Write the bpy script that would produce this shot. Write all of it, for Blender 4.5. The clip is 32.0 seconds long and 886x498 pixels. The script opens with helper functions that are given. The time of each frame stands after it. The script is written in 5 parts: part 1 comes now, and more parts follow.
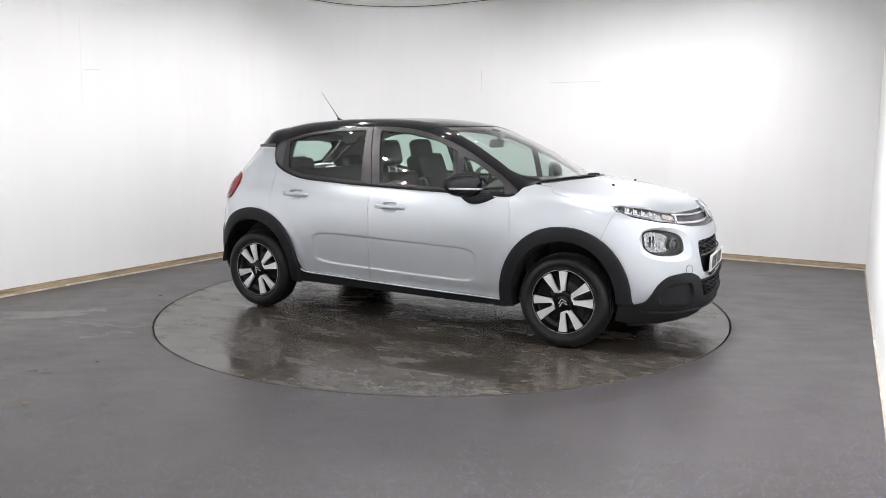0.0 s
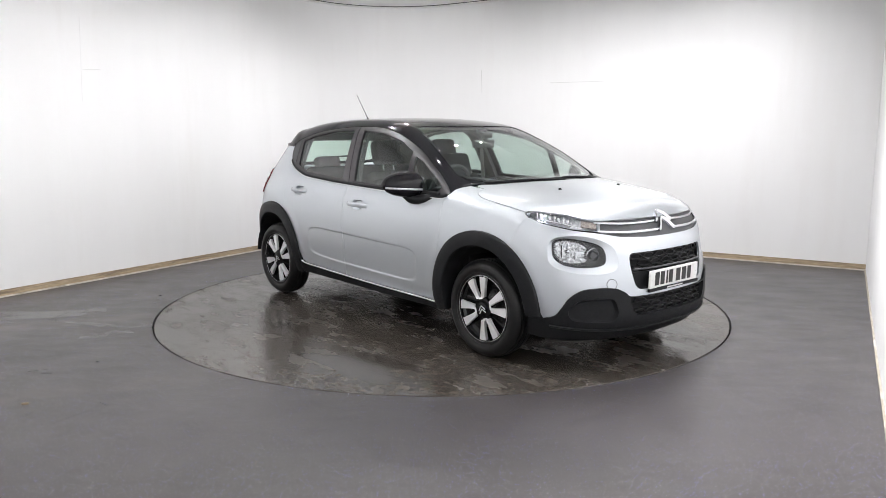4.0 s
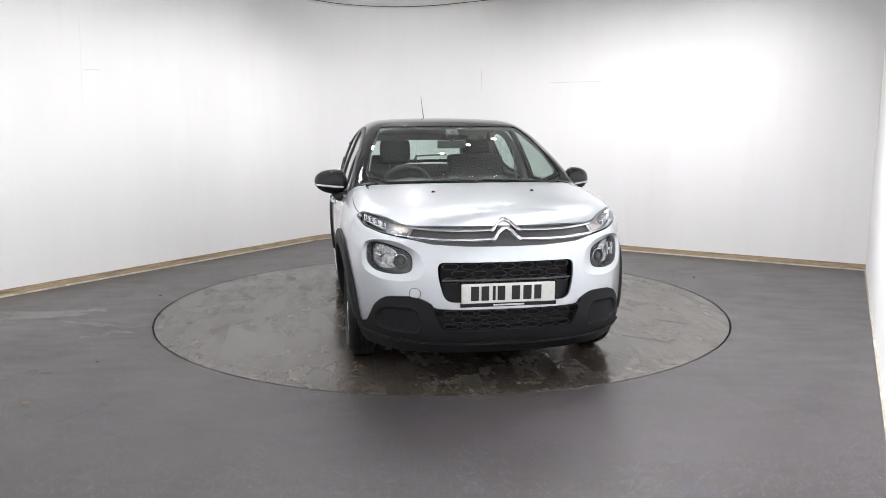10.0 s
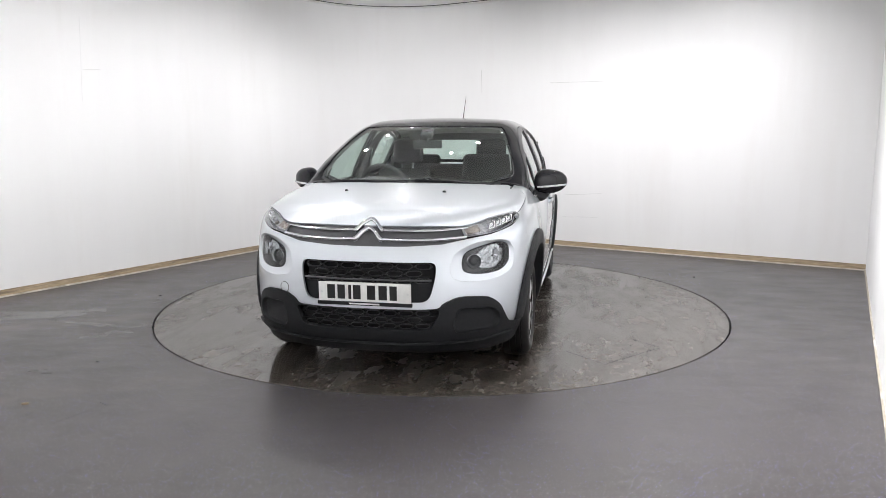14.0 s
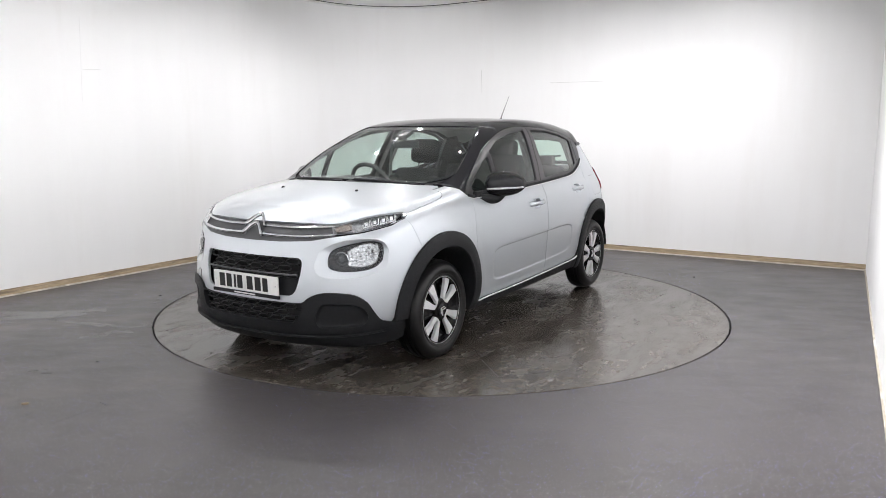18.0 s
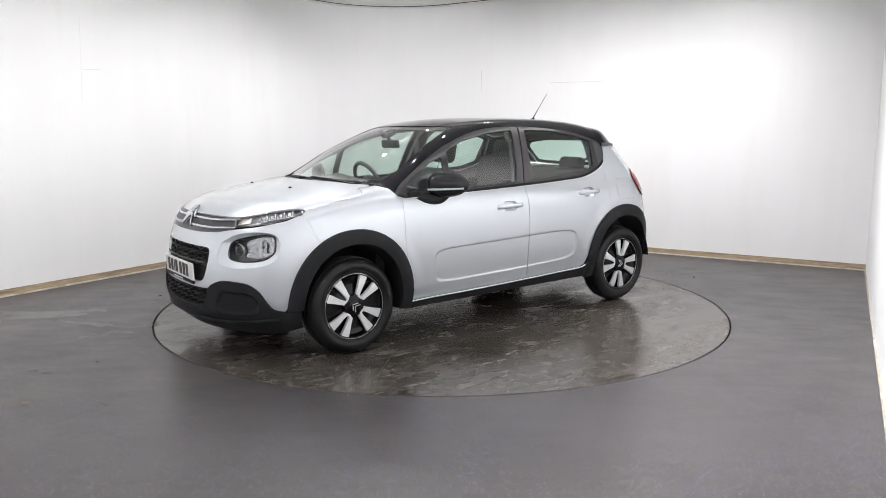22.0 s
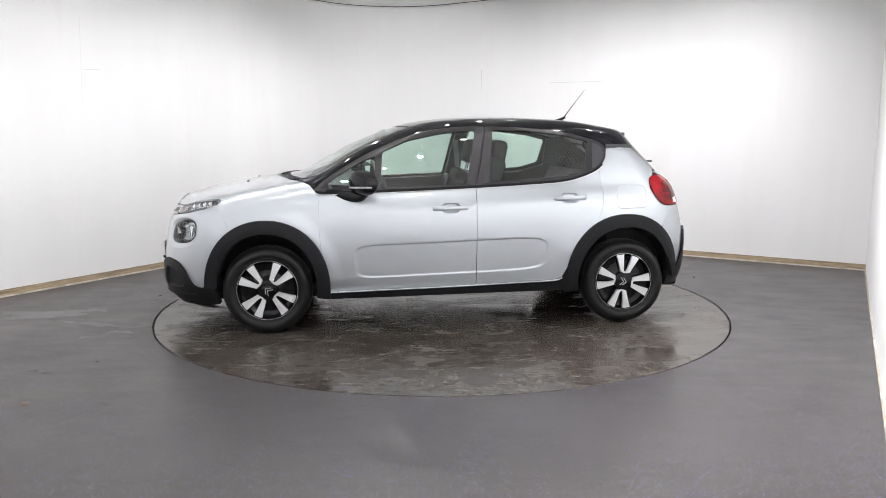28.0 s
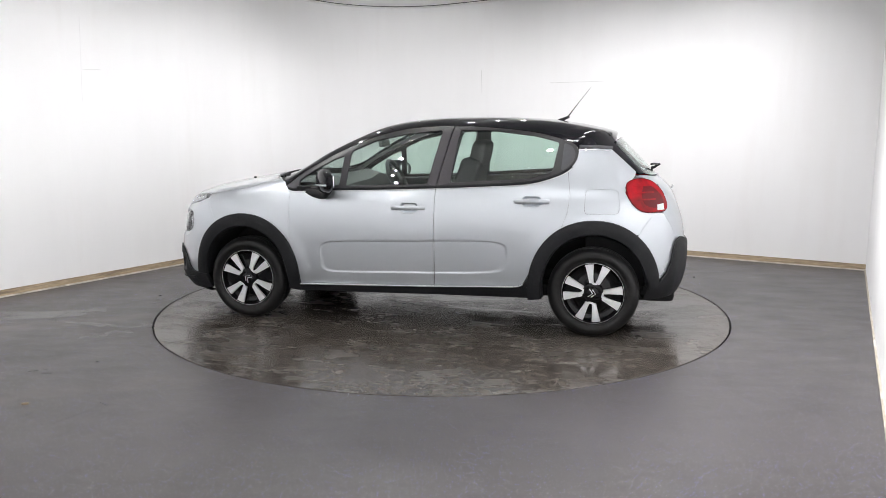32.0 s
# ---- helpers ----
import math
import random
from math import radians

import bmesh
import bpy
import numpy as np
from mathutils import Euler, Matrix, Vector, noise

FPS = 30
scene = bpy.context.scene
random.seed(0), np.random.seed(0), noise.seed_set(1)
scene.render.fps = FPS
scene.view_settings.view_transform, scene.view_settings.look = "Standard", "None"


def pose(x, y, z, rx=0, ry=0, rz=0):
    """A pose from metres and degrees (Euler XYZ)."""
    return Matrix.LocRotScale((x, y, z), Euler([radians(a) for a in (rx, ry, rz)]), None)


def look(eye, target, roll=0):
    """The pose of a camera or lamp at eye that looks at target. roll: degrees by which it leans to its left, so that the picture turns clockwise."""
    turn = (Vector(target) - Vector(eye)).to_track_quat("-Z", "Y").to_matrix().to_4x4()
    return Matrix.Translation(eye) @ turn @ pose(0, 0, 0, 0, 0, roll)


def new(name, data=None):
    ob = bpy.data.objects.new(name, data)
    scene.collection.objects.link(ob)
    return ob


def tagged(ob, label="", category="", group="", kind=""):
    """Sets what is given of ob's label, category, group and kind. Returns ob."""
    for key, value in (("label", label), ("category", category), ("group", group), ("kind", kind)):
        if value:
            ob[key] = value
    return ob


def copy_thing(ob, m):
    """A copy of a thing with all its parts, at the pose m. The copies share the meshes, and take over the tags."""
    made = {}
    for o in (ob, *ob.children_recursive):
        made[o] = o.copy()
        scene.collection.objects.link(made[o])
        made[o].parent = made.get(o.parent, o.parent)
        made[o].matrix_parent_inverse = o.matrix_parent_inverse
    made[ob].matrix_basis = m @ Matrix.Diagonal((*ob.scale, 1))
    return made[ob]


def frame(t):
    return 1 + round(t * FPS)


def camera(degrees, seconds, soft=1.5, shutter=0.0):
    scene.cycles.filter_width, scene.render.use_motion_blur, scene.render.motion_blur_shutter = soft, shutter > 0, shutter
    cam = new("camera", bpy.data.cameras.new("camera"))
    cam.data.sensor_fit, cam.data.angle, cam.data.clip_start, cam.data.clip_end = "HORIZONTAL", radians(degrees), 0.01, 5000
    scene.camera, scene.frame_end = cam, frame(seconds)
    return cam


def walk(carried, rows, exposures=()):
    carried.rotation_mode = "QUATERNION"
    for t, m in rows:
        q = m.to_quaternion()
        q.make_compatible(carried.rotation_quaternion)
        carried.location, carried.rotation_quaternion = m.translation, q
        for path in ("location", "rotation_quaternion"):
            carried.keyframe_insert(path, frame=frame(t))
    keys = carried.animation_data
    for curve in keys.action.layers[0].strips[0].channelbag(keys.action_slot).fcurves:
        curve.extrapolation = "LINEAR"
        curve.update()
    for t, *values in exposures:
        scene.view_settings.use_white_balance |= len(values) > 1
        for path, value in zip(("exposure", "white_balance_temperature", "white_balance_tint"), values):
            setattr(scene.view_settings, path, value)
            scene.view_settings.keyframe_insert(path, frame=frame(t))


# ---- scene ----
# One photo studio: a white room with a rounded corner, a dark vinyl floor, a turntable and a silver hatchback turning on it.
EYE = (0.0, -6.026, 1.383)
TILT, PAN = radians(8.842), radians(0.089)
AIM = (EYE[0] + math.sin(PAN) * math.cos(TILT), EYE[1] + math.cos(PAN) * math.cos(TILT), EYE[2] - math.sin(TILT))
cam = camera(61.1, 32.0, soft=0.85)
walk(cam, [(0.0, look(EYE, AIM, -0.09)), (32.0, look(EYE, AIM, -0.09))])
scene.view_settings.exposure = 0.23

# the room's plan: the rounded corner lies where the two far walls would meet
ALONG = Vector((0.527, 0.850, 0)).normalized()   # the long walls run this way
ACROSS = Vector((ALONG.y, -ALONG.x, 0))
CORNER = Vector((-1.0, 4.675, 0))
BACK_LENGTH, ROUND, CEILING = 6.20, 1.37, 2.985
SIDE_LENGTH = 11.6
DISC = 2.2125


def at_plan(a, b, z=0.0):
    """a metres from the corner along the far wall, b metres along the long wall towards the camera."""
    return CORNER + ACROSS * a - ALONG * b + Vector((0, 0, z))


# ---- world and light ----
world = bpy.data.worlds.new("studio_world")
world.use_nodes = True
world.node_tree.nodes["Background"].inputs[0].default_value = (0.9, 0.95, 1.0, 1)
world.node_tree.nodes["Background"].inputs[1].default_value = 0.02
scene.world = world

# Unseen long washes, added under the ceiling and turned to the walls, so that white walls light the car softly;
# small round floods between them show as rows of dots in the black roof and the mirrors.
WASH_INSET, WASH_HEIGHT = 1.75, CEILING - 0.09


def facing(p, q):
    """A lamp's pose at p, its long side level, turned to q."""
    return look(p, q)


FILL_WASHES = []
BEAM = 106  # narrow, so that the added washes reach the wall and not the car
for i in range(6):
    b = 2.9 + 1.6 * i
    FILL_WASHES.append((facing(at_plan(WASH_INSET, b, WASH_HEIGHT), at_plan(0, b, 0.95)), (9.8, 7.6, 8.4, 12.0, 16.0, 16.0)[i], BEAM))
    FILL_WASHES.append((facing(at_plan(BACK_LENGTH + 0.065 * b - WASH_INSET, b, WASH_HEIGHT), at_plan(BACK_LENGTH + 0.065 * b, b, 0.95)), (25.0, 24.0, 22.0, 28.0, 28.0, 26.0)[i], BEAM))
for i in range(2):
    a = 3.2 + 1.6 * i
    FILL_WASHES.append((facing(at_plan(a, WASH_INSET, WASH_HEIGHT), at_plan(a, 0, 0.95)), 8.4 + 3.6 * i, BEAM))
# one more added wash, to lift the dim rounded corner
FILL_WASHES.append((facing(at_plan(2.3, 2.3, WASH_HEIGHT), at_plan(0.35, 0.35, 0.95)), 14.0, BEAM))
for i in range(3):
    a = 1.7 + 1.6 * i
    FILL_WASHES.append((facing(at_plan(a, SIDE_LENGTH - WASH_INSET, WASH_HEIGHT), at_plan(a, SIDE_LENGTH, 0.95)), 14.0, BEAM))
for m, watts, beam in FILL_WASHES:
    data = bpy.data.lights.new("fill_wash_lamp", "AREA")
    data.shape, data.size, data.size_y, data.energy, data.color = "RECTANGLE", 1.25, 0.06, watts, (1.0, 0.985, 1.0)
    data.spread = radians(beam)
    new("fill_wash_lamp", data).matrix_world = m @ pose(0, 0, -0.035)

FLOODS = [(a, 1.9 + 0.7 * i) for a in (1.8, 3.3, 4.8) for i in range(13)]
FLOOD_WATTS = {1.8: 8.2, 3.3: 3.0, 4.8: 4.3}


def flood_place(a, b, z):
    return Matrix.Translation(at_plan(a, b, z)) @ Matrix.Rotation(math.atan2(ACROSS.y, ACROSS.x), 4, "Z")


for a, b in FLOODS:
    data = bpy.data.lights.new("flood_lamp", "AREA")
    data.shape, data.size, data.energy, data.color = "DISK", 0.06, FLOOD_WATTS[a] * (1.12 if b < 4.5 else 0.95 if b < 6.2 else 0.62), (1.0, 0.985, 0.99)
    new("flood_lamp", data).matrix_world = flood_place(a, b, CEILING - 0.062)


# ---- materials ----
def material(name, colour, rough=0.5, metal=0.0, grain=0.0, grain_scale=40.0, bump=0.0, bump_scale=200.0, coat=0.0, spec=0.5, stain=None,
             stain_scale=3.0, emit=0.0, transmission=0.0, rough_vary=0.0, detail=4.0, stretch=None):
    """A surface with a base colour, two scales of variation in tone and gloss, and fine relief, in metres of the thing's own space."""
    m = bpy.data.materials.new(name)
    m.use_nodes = True
    t = m.node_tree
    b = t.nodes["Principled BSDF"]
    b.inputs["Base Color"].default_value = (*colour, 1)
    b.inputs["Roughness"].default_value, b.inputs["Metallic"].default_value = rough, metal
    b.inputs["Coat Weight"].default_value, b.inputs["Coat Roughness"].default_value = coat, 0.05
    b.inputs["Specular IOR Level"].default_value = spec
    b.inputs["Transmission Weight"].default_value = transmission
    if emit:
        b.inputs["Emission Color"].default_value, b.inputs["Emission Strength"].default_value = (*colour, 1), emit
    where = t.nodes.new("ShaderNodeTexCoord").outputs["Object"]
    if stretch:
        sc = t.nodes.new("ShaderNodeMapping")
        sc.inputs["Scale"].default_value = stretch
        t.links.new(where, sc.inputs["Vector"])
        where = sc.outputs["Vector"]

    def noise_at(scale, det=detail, rough_n=0.55):
        n = t.nodes.new("ShaderNodeTexNoise")
        n.inputs["Scale"].default_value, n.inputs["Detail"].default_value, n.inputs["Roughness"].default_value = scale, det, rough_n
        t.links.new(where, n.inputs["Vector"])
        return n.outputs["Fac"]

    def spread(fac, lo, hi, a, b_):
        r = t.nodes.new("ShaderNodeMapRange")
        for i, v in enumerate((lo, hi, a, b_)):
            r.inputs[i + 1].default_value = v
        t.links.new(fac, r.inputs[0])
        return r.outputs[0]

    def mix(fac, c1, c2):
        x = t.nodes.new("ShaderNodeMix")
        x.data_type = "RGBA"
        t.links.new(fac, x.inputs["Factor"])
        for sock, c in ((x.inputs["A"], c1), (x.inputs["B"], c2)):
            if isinstance(c, tuple):
                sock.default_value = (*c, 1)
            else:
                t.links.new(c, sock)
        return x.outputs["Result"]

    out = None
    if grain:
        lo, hi = tuple(c * (1 - grain) for c in colour), tuple(min(1, c * (1 + grain)) for c in colour)
        out = mix(spread(noise_at(grain_scale), 0.3, 0.7, 0, 1), lo, hi)
    if stain:
        out = mix(spread(noise_at(stain_scale, 8, 0.62), 0.52, 0.68, 0, 1), out or colour, stain)
    if out:
        t.links.new(out, b.inputs["Base Color"])
    if rough_vary:
        t.links.new(spread(noise_at(stain_scale * 1.7, 6), 0.3, 0.7, max(0.02, rough - rough_vary), min(1, rough + rough_vary)), b.inputs["Roughness"])
    if bump:
        n = t.nodes.new("ShaderNodeBump")
        n.inputs["Strength"].default_value, n.inputs["Distance"].default_value = bump, 0.002
        t.links.new(noise_at(bump_scale, 3), n.inputs["Height"])
        t.links.new(n.outputs["Normal"], b.inputs["Normal"])
    return m


def clear(name, colour, rough=0.0, base=0.10):
    """Thin tinted sheet glass: it lets the view through and mirrors by its gloss."""
    m = bpy.data.materials.new(name)
    m.use_nodes = True
    t = m.node_tree
    t.nodes.clear()
    o, a, g, x = (t.nodes.new("ShaderNode" + k) for k in ("OutputMaterial", "BsdfTransparent", "BsdfGlossy", "MixShader"))
    w, e, k = t.nodes.new("ShaderNodeLayerWeight"), t.nodes.new("ShaderNodeMath"), t.nodes.new("ShaderNodeMath")
    w.inputs[0].default_value = 0.5
    e.operation, k.operation = "POWER", "MULTIPLY_ADD"
    e.inputs[1].default_value, k.inputs[1].default_value, k.inputs[2].default_value = 5.0, 0.9, base
    t.links.new(w.outputs["Facing"], e.inputs[0])
    t.links.new(e.outputs[0], k.inputs[0])
    a.inputs[0].default_value, g.inputs[0].default_value, g.inputs[1].default_value = (*colour, 1), (1, 1, 1, 1), rough
    t.links.new(k.outputs[0], x.inputs[0])
    t.links.new(a.outputs[0], x.inputs[1])
    t.links.new(g.outputs[0], x.inputs[2])
    t.links.new(x.outputs[0], o.inputs[0])
    return m


SILVER = material("silver_metallic_paint", (0.575, 0.610, 0.648), 0.38, 0.76, grain=0.03, grain_scale=900, coat=1.0)
BLACK_GLOSS = material("black_gloss_paint", (0.010, 0.010, 0.013), 0.07, spec=0.35)
PLASTIC = material("black_grained_plastic", (0.014, 0.0148, 0.0165), 0.50, spec=0.2, grain=0.15, grain_scale=60, bump=0.25, bump_scale=900, rough_vary=0.06)
TRIM = material("satin_grey_pillar_trim", (0.024, 0.023, 0.026), 0.32, grain=0.08, grain_scale=30)
PILLAR = material("satin_pillar_film", (0.055, 0.051, 0.056), 0.30, grain=0.06, grain_scale=30)
GREY_TRIM = material("dark_grey_trim", (0.06, 0.062, 0.068), 0.4, grain=0.08, grain_scale=50)
RUBBER = material("tyre_rubber", (0.008, 0.008, 0.0084), 0.38, spec=0.32, grain=0.2, grain_scale=25, bump=0.2, bump_scale=300, rough_vary=0.1)
CHROME = material("chrome", (0.58, 0.59, 0.61), 0.10, 1.0)
ALLOY = material("machined_alloy", (0.78, 0.79, 0.80), 0.35, 0.45, grain=0.04, grain_scale=300)
RIM_BLACK = material("gloss_black_alloy", (0.005, 0.005, 0.006), 0.10, spec=0.30)
DARK = material("shadowed_underbody", (0.012, 0.012, 0.013), 0.8, grain=0.2, grain_scale=20)
FABRIC = material("charcoal_seat_fabric", (0.034, 0.0345, 0.037), 0.9, grain=0.25, grain_scale=60, bump=0.1, bump_scale=150)
CABIN = material("dark_cabin_plastic", (0.078, 0.080, 0.083), 0.6, grain=0.12, grain_scale=40, bump=0.05, bump_scale=150)
LINING = material("pale_grey_roof_lining", (0.42, 0.43, 0.42), 0.9, grain=0.06, grain_scale=150)
GLASS = clear("green_tinted_glass", (0.75, 0.88, 0.82))
SCREEN = clear("windscreen_glass", (0.80, 0.88, 0.85))
LENS = clear("clear_lamp_lens", (0.95, 0.96, 0.97), base=0.03)
RED = material("red_lamp_plastic", (0.29, 0.001, 0.006), 0.05, spec=0.22, grain=0.5, grain_scale=11)
DARK_RED = material("dark_red_lamp_plastic", (0.11, 0.001, 0.004), 0.08, spec=0.2)
LAMP_DARK = material("smoked_lamp_housing", (0.060, 0.061, 0.066), 0.22, 0.5)
LAMP_SILVER = material("silvered_lamp_back", (0.60, 0.61, 0.63), 0.22, 0.45, grain=0.4, grain_scale=70)
PROJECTOR = material("dark_projector_glass", (0.05, 0.055, 0.06), 0.04, 0.3, spec=0.7)
REFLECTOR = material("lamp_reflector", (0.80, 0.81, 0.83), 0.12, 1.0)
# the grain paints the bright and dark reflections of the reflector's facets
CRINKLE = material("painted_facet_reflector", (0.34, 0.35, 0.36), 0.14, 1.0, bump=1.0, bump_scale=45, grain=0.75, grain_scale=70)
AMBER = material("amber_bulb", (0.50, 0.40, 0.35), 0.3)
INDICATOR = material("amber_tinted_reflector", (0.54, 0.48, 0.44), 0.18, 0.6, grain=0.5, grain_scale=90)
PLATE = material("white_plate", (0.78, 0.78, 0.76), 0.35, grain=0.03, grain_scale=40)
PLATE_BLACK = material("plate_black", (0.012, 0.012, 0.012), 0.4)
MIRROR = material("mirror_glass", (0.9, 0.9, 0.92), 0.01, 1.0)
HEAT = material("pale_grille_mesh", (0.02, 0.02, 0.022), 0.35)
TIMBER = material("dirty_timber_skirting", (0.36, 0.28, 0.185), 0.6, grain=0.3, grain_scale=9, stain=(0.15, 0.11, 0.072), stain_scale=2.2, bump=0.3, bump_scale=60, stretch=(1, 1, 14))
CAULK = material("pale_floor_seal", (0.60, 0.565, 0.50), 0.6, grain=0.2, grain_scale=15, stain=(0.30, 0.26, 0.20), stain_scale=4)
DIRTY_SEAL = material("dirty_floor_seal", (0.42, 0.38, 0.31), 0.6, grain=0.25, grain_scale=12, stain=(0.62, 0.60, 0.56), stain_scale=3)
WALL = material("white_painted_wall", (0.80, 0.80, 0.80), 0.55, grain=0.018, grain_scale=2.6, stain=(0.775, 0.77, 0.765), stain_scale=2.2, bump=0.08, bump_scale=40, stretch=(1, 1, 0.12))
CEIL = material("white_ceiling", (0.82, 0.83, 0.81), 0.7, grain=0.02, grain_scale=2)
DARK_LINE = material("dark_ceiling_bead", (0.08, 0.085, 0.08), 0.5)
LIGHT_FRAME = material("white_lamp_frame", (0.7, 0.7, 0.7), 0.5)
SCUFF = material("grey_scuff", (0.50, 0.50, 0.49), 0.7)
FILLED = material("filled_wall_joint", (0.74, 0.74, 0.74), 0.6, grain=0.05, grain_scale=30)


def floor_material(name, base, stain, flecks, damp, gloss, wet, tracks=()):
    """Dark safety vinyl: faint mottling, dried-water marks, streaks of wet gloss and mineral flecks with their glint
    painted in.
    """
    m = material(name, base, 0.3)
    t = m.node_tree
    b = t.nodes["Principled BSDF"]
    where = t.nodes.new("ShaderNodeTexCoord").outputs["Object"]

    def node(kind, **values):
        n = t.nodes.new("ShaderNode" + kind)
        for k, v in values.items():
            n.inputs[k.replace("_", " ")].default_value = v
        return n

    def link(a, b_):
        t.links.new(a, b_)

    def tone(fac, lo, hi, a, b_):
        r = node("MapRange")
        for i, v in enumerate((lo, hi, a, b_)):
            r.inputs[i + 1].default_value = v
        link(fac, r.inputs[0])
        return r.outputs[0]

    def blend(fac, c1, c2):
        x = t.nodes.new("ShaderNodeMix")
        x.data_type = "RGBA"
        link(fac, x.inputs["Factor"])
        for sock, c in ((x.inputs["A"], c1), (x.inputs["B"], c2)):
            if isinstance(c, tuple):
                sock.default_value = (*c, 1)
            else:
                link(c, sock)
        return x.outputs["Result"]

    big = node("TexNoise", Scale=0.9, Detail=5.0, Roughness=0.55)
    mid = node("TexNoise", Scale=2.4, Detail=6.0, Roughness=0.58)
    swirl = node("TexNoise", Scale=2.9, Detail=5.0, Roughness=0.6, Distortion=1.4)
    spots = node("TexNoise", Scale=14.0, Detail=4.0, Roughness=0.5)
    fine = node("TexNoise", Scale=170.0, Detail=3.0)
    for n in (big, mid, swirl, spots, fine):
        link(where, n.inputs["Vector"])
    out = blend(tone(big.outputs["Fac"], 0.3, 0.7, 0, 1), tuple(c * 0.82 for c in base), tuple(c * 1.18 for c in base))
    out = blend(tone(mid.outputs["Fac"], 0.42, 0.66, 0, damp), out, tuple(c * k for c, k in zip(base, (0.60, 0.53, 0.46))))
    # dried water: pale lines where the swirling noise crosses its middle, broken up by spots
    far = t.nodes.new("ShaderNodeMath")
    far.operation = "SUBTRACT"
    far.inputs[1].default_value = 0.5
    size = t.nodes.new("ShaderNodeMath")
    size.operation = "ABSOLUTE"
    link(swirl.outputs["Fac"], far.inputs[0])
    link(far.outputs[0], size.inputs[0])
    near = tone(size.outputs[0], 0.0, 0.11, 1, 0)
    both = t.nodes.new("ShaderNodeMath")
    both.operation = "MULTIPLY"
    link(near, both.inputs[0])
    link(tone(spots.outputs["Fac"], 0.38, 0.78, 0, damp), both.inputs[1])
    out = blend(both.outputs[0], out, stain)
    out = blend(tone(spots.outputs["Fac"], 0.30, 0.42, damp * 0.5, 0), out, tuple(c * 0.5 for c in base))
    grit = node("TexNoise", Scale=38.0, Detail=6.0, Roughness=0.65)
    link(where, grit.inputs["Vector"])
    out = blend(tone(grit.outputs["Fac"], 0.48, 0.74, 0, damp * 0.7), out, stain)
    out = blend(tone(grit.outputs["Fac"], 0.26, 0.44, damp * 0.6, 0), out, tuple(c * 0.5 for c in base))
    out = blend(tone(fine.outputs["Fac"], 0.45, 0.75, 0, 0.3), out, tuple(c * 1.9 for c in base))
    if flecks:
        # mineral flecks; their sparkle is put into the bright colours
        for scale, wide, colour, rare in ((88.0, 0.20, (0.72, 0.72, 0.78), 0.88), (92.0, 0.22, (0.26, 0.27, 0.85), 0.70), (130.0, 0.28, (0.24, 0.235, 0.26), 0.45), (100.0, 0.18, (0.60, 0.42, 0.30), 0.94)):
            v = node("TexVoronoi", Scale=scale)
            link(where, v.inputs["Vector"])
            dot = tone(v.outputs["Distance"], wide, wide * 0.6, 0, 1)
            c = t.nodes.new("ShaderNodeSeparateColor")
            link(v.outputs["Color"], c.inputs[0])
            pick = tone(c.outputs[0], rare, rare + 0.01, 0, flecks)
            k = t.nodes.new("ShaderNodeMath")
            k.operation = "MULTIPLY"
            link(dot, k.inputs[0])
            link(pick, k.inputs[1])
            out = blend(k.outputs[0], out, colour)
    if tracks:
        # tyre tracks: two dusty bands that run to the turntable and fade out on the way past it
        across = t.nodes.new("ShaderNodeVectorMath")
        across.operation = "DOT_PRODUCT"
        across.inputs[1].default_value = (-0.376, 0.926, 0)
        link(where, across.inputs[0])
        side_x = t.nodes.new("ShaderNodeSeparateXYZ")
        link(where, side_x.inputs[0])
        fade = tone(side_x.outputs["X"], -2.2, 0.2, 0.55, 0.0)
        for middle in tracks:
            off = node("Math")
            off.operation = "SUBTRACT"
            off.inputs[1].default_value = middle
            link(across.outputs["Value"], off.inputs[0])
            size_t = node("Math")
            size_t.operation = "ABSOLUTE"
            link(off.outputs[0], size_t.inputs[0])
            worn = node("Math")
            worn.operation = "MULTIPLY"
            link(tone(size_t.outputs[0], 0.04, 0.17, 1, 0), worn.inputs[0])
            link(tone(mid.outputs["Fac"], 0.35, 0.60, 0.25, 1), worn.inputs[1])
            most = node("Math")
            most.operation = "MULTIPLY"
            link(worn.outputs[0], most.inputs[0])
            link(fade, most.inputs[1])
            out = blend(most.outputs[0], out, stain)
    # standing water: glossy pools with ragged edges, denser round the middle of the wet patch
    pool = node("TexNoise", Scale=wet[0], Detail=9.0, Roughness=0.62, Distortion=0.5)
    long = node("Mapping", Rotation=(0, 0, wet[4]), Scale=(0.55, 1.5, 1.0))
    link(where, long.inputs["Vector"])
    link(long.outputs["Vector"], pool.inputs["Vector"])
    apart = t.nodes.new("ShaderNodeVectorMath")
    apart.operation = "DISTANCE"
    apart.inputs[1].default_value = (wet[1][0], wet[1][1], 0)
    link(where, apart.inputs[0])
    sum_ = t.nodes.new("ShaderNodeMath")
    sum_.operation = "ADD"
    link(pool.outputs["Fac"], sum_.inputs[0])
    link(tone(apart.outputs["Value"], 0.0, wet[2], wet[3], -0.28 if flecks else 0.0), sum_.inputs[1])
    film = tone(sum_.outputs[0], 0.54, 0.60, 0, 1)
    patch = node("TexNoise", Scale=5.5, Detail=6.0, Roughness=0.6)
    link(long.outputs["Vector"], patch.inputs["Vector"])
    broken = node("Math")
    broken.operation = "MULTIPLY"
    link(tone(mid.outputs["Fac"], 0.30, 0.75, gloss[1], gloss[0]), broken.inputs[0])
    link(tone(patch.outputs["Fac"], 0.36, 0.64, *((0.90, 1.05) if flecks else (0.72, 1.16))), broken.inputs[1])
    dry = broken.outputs[0]
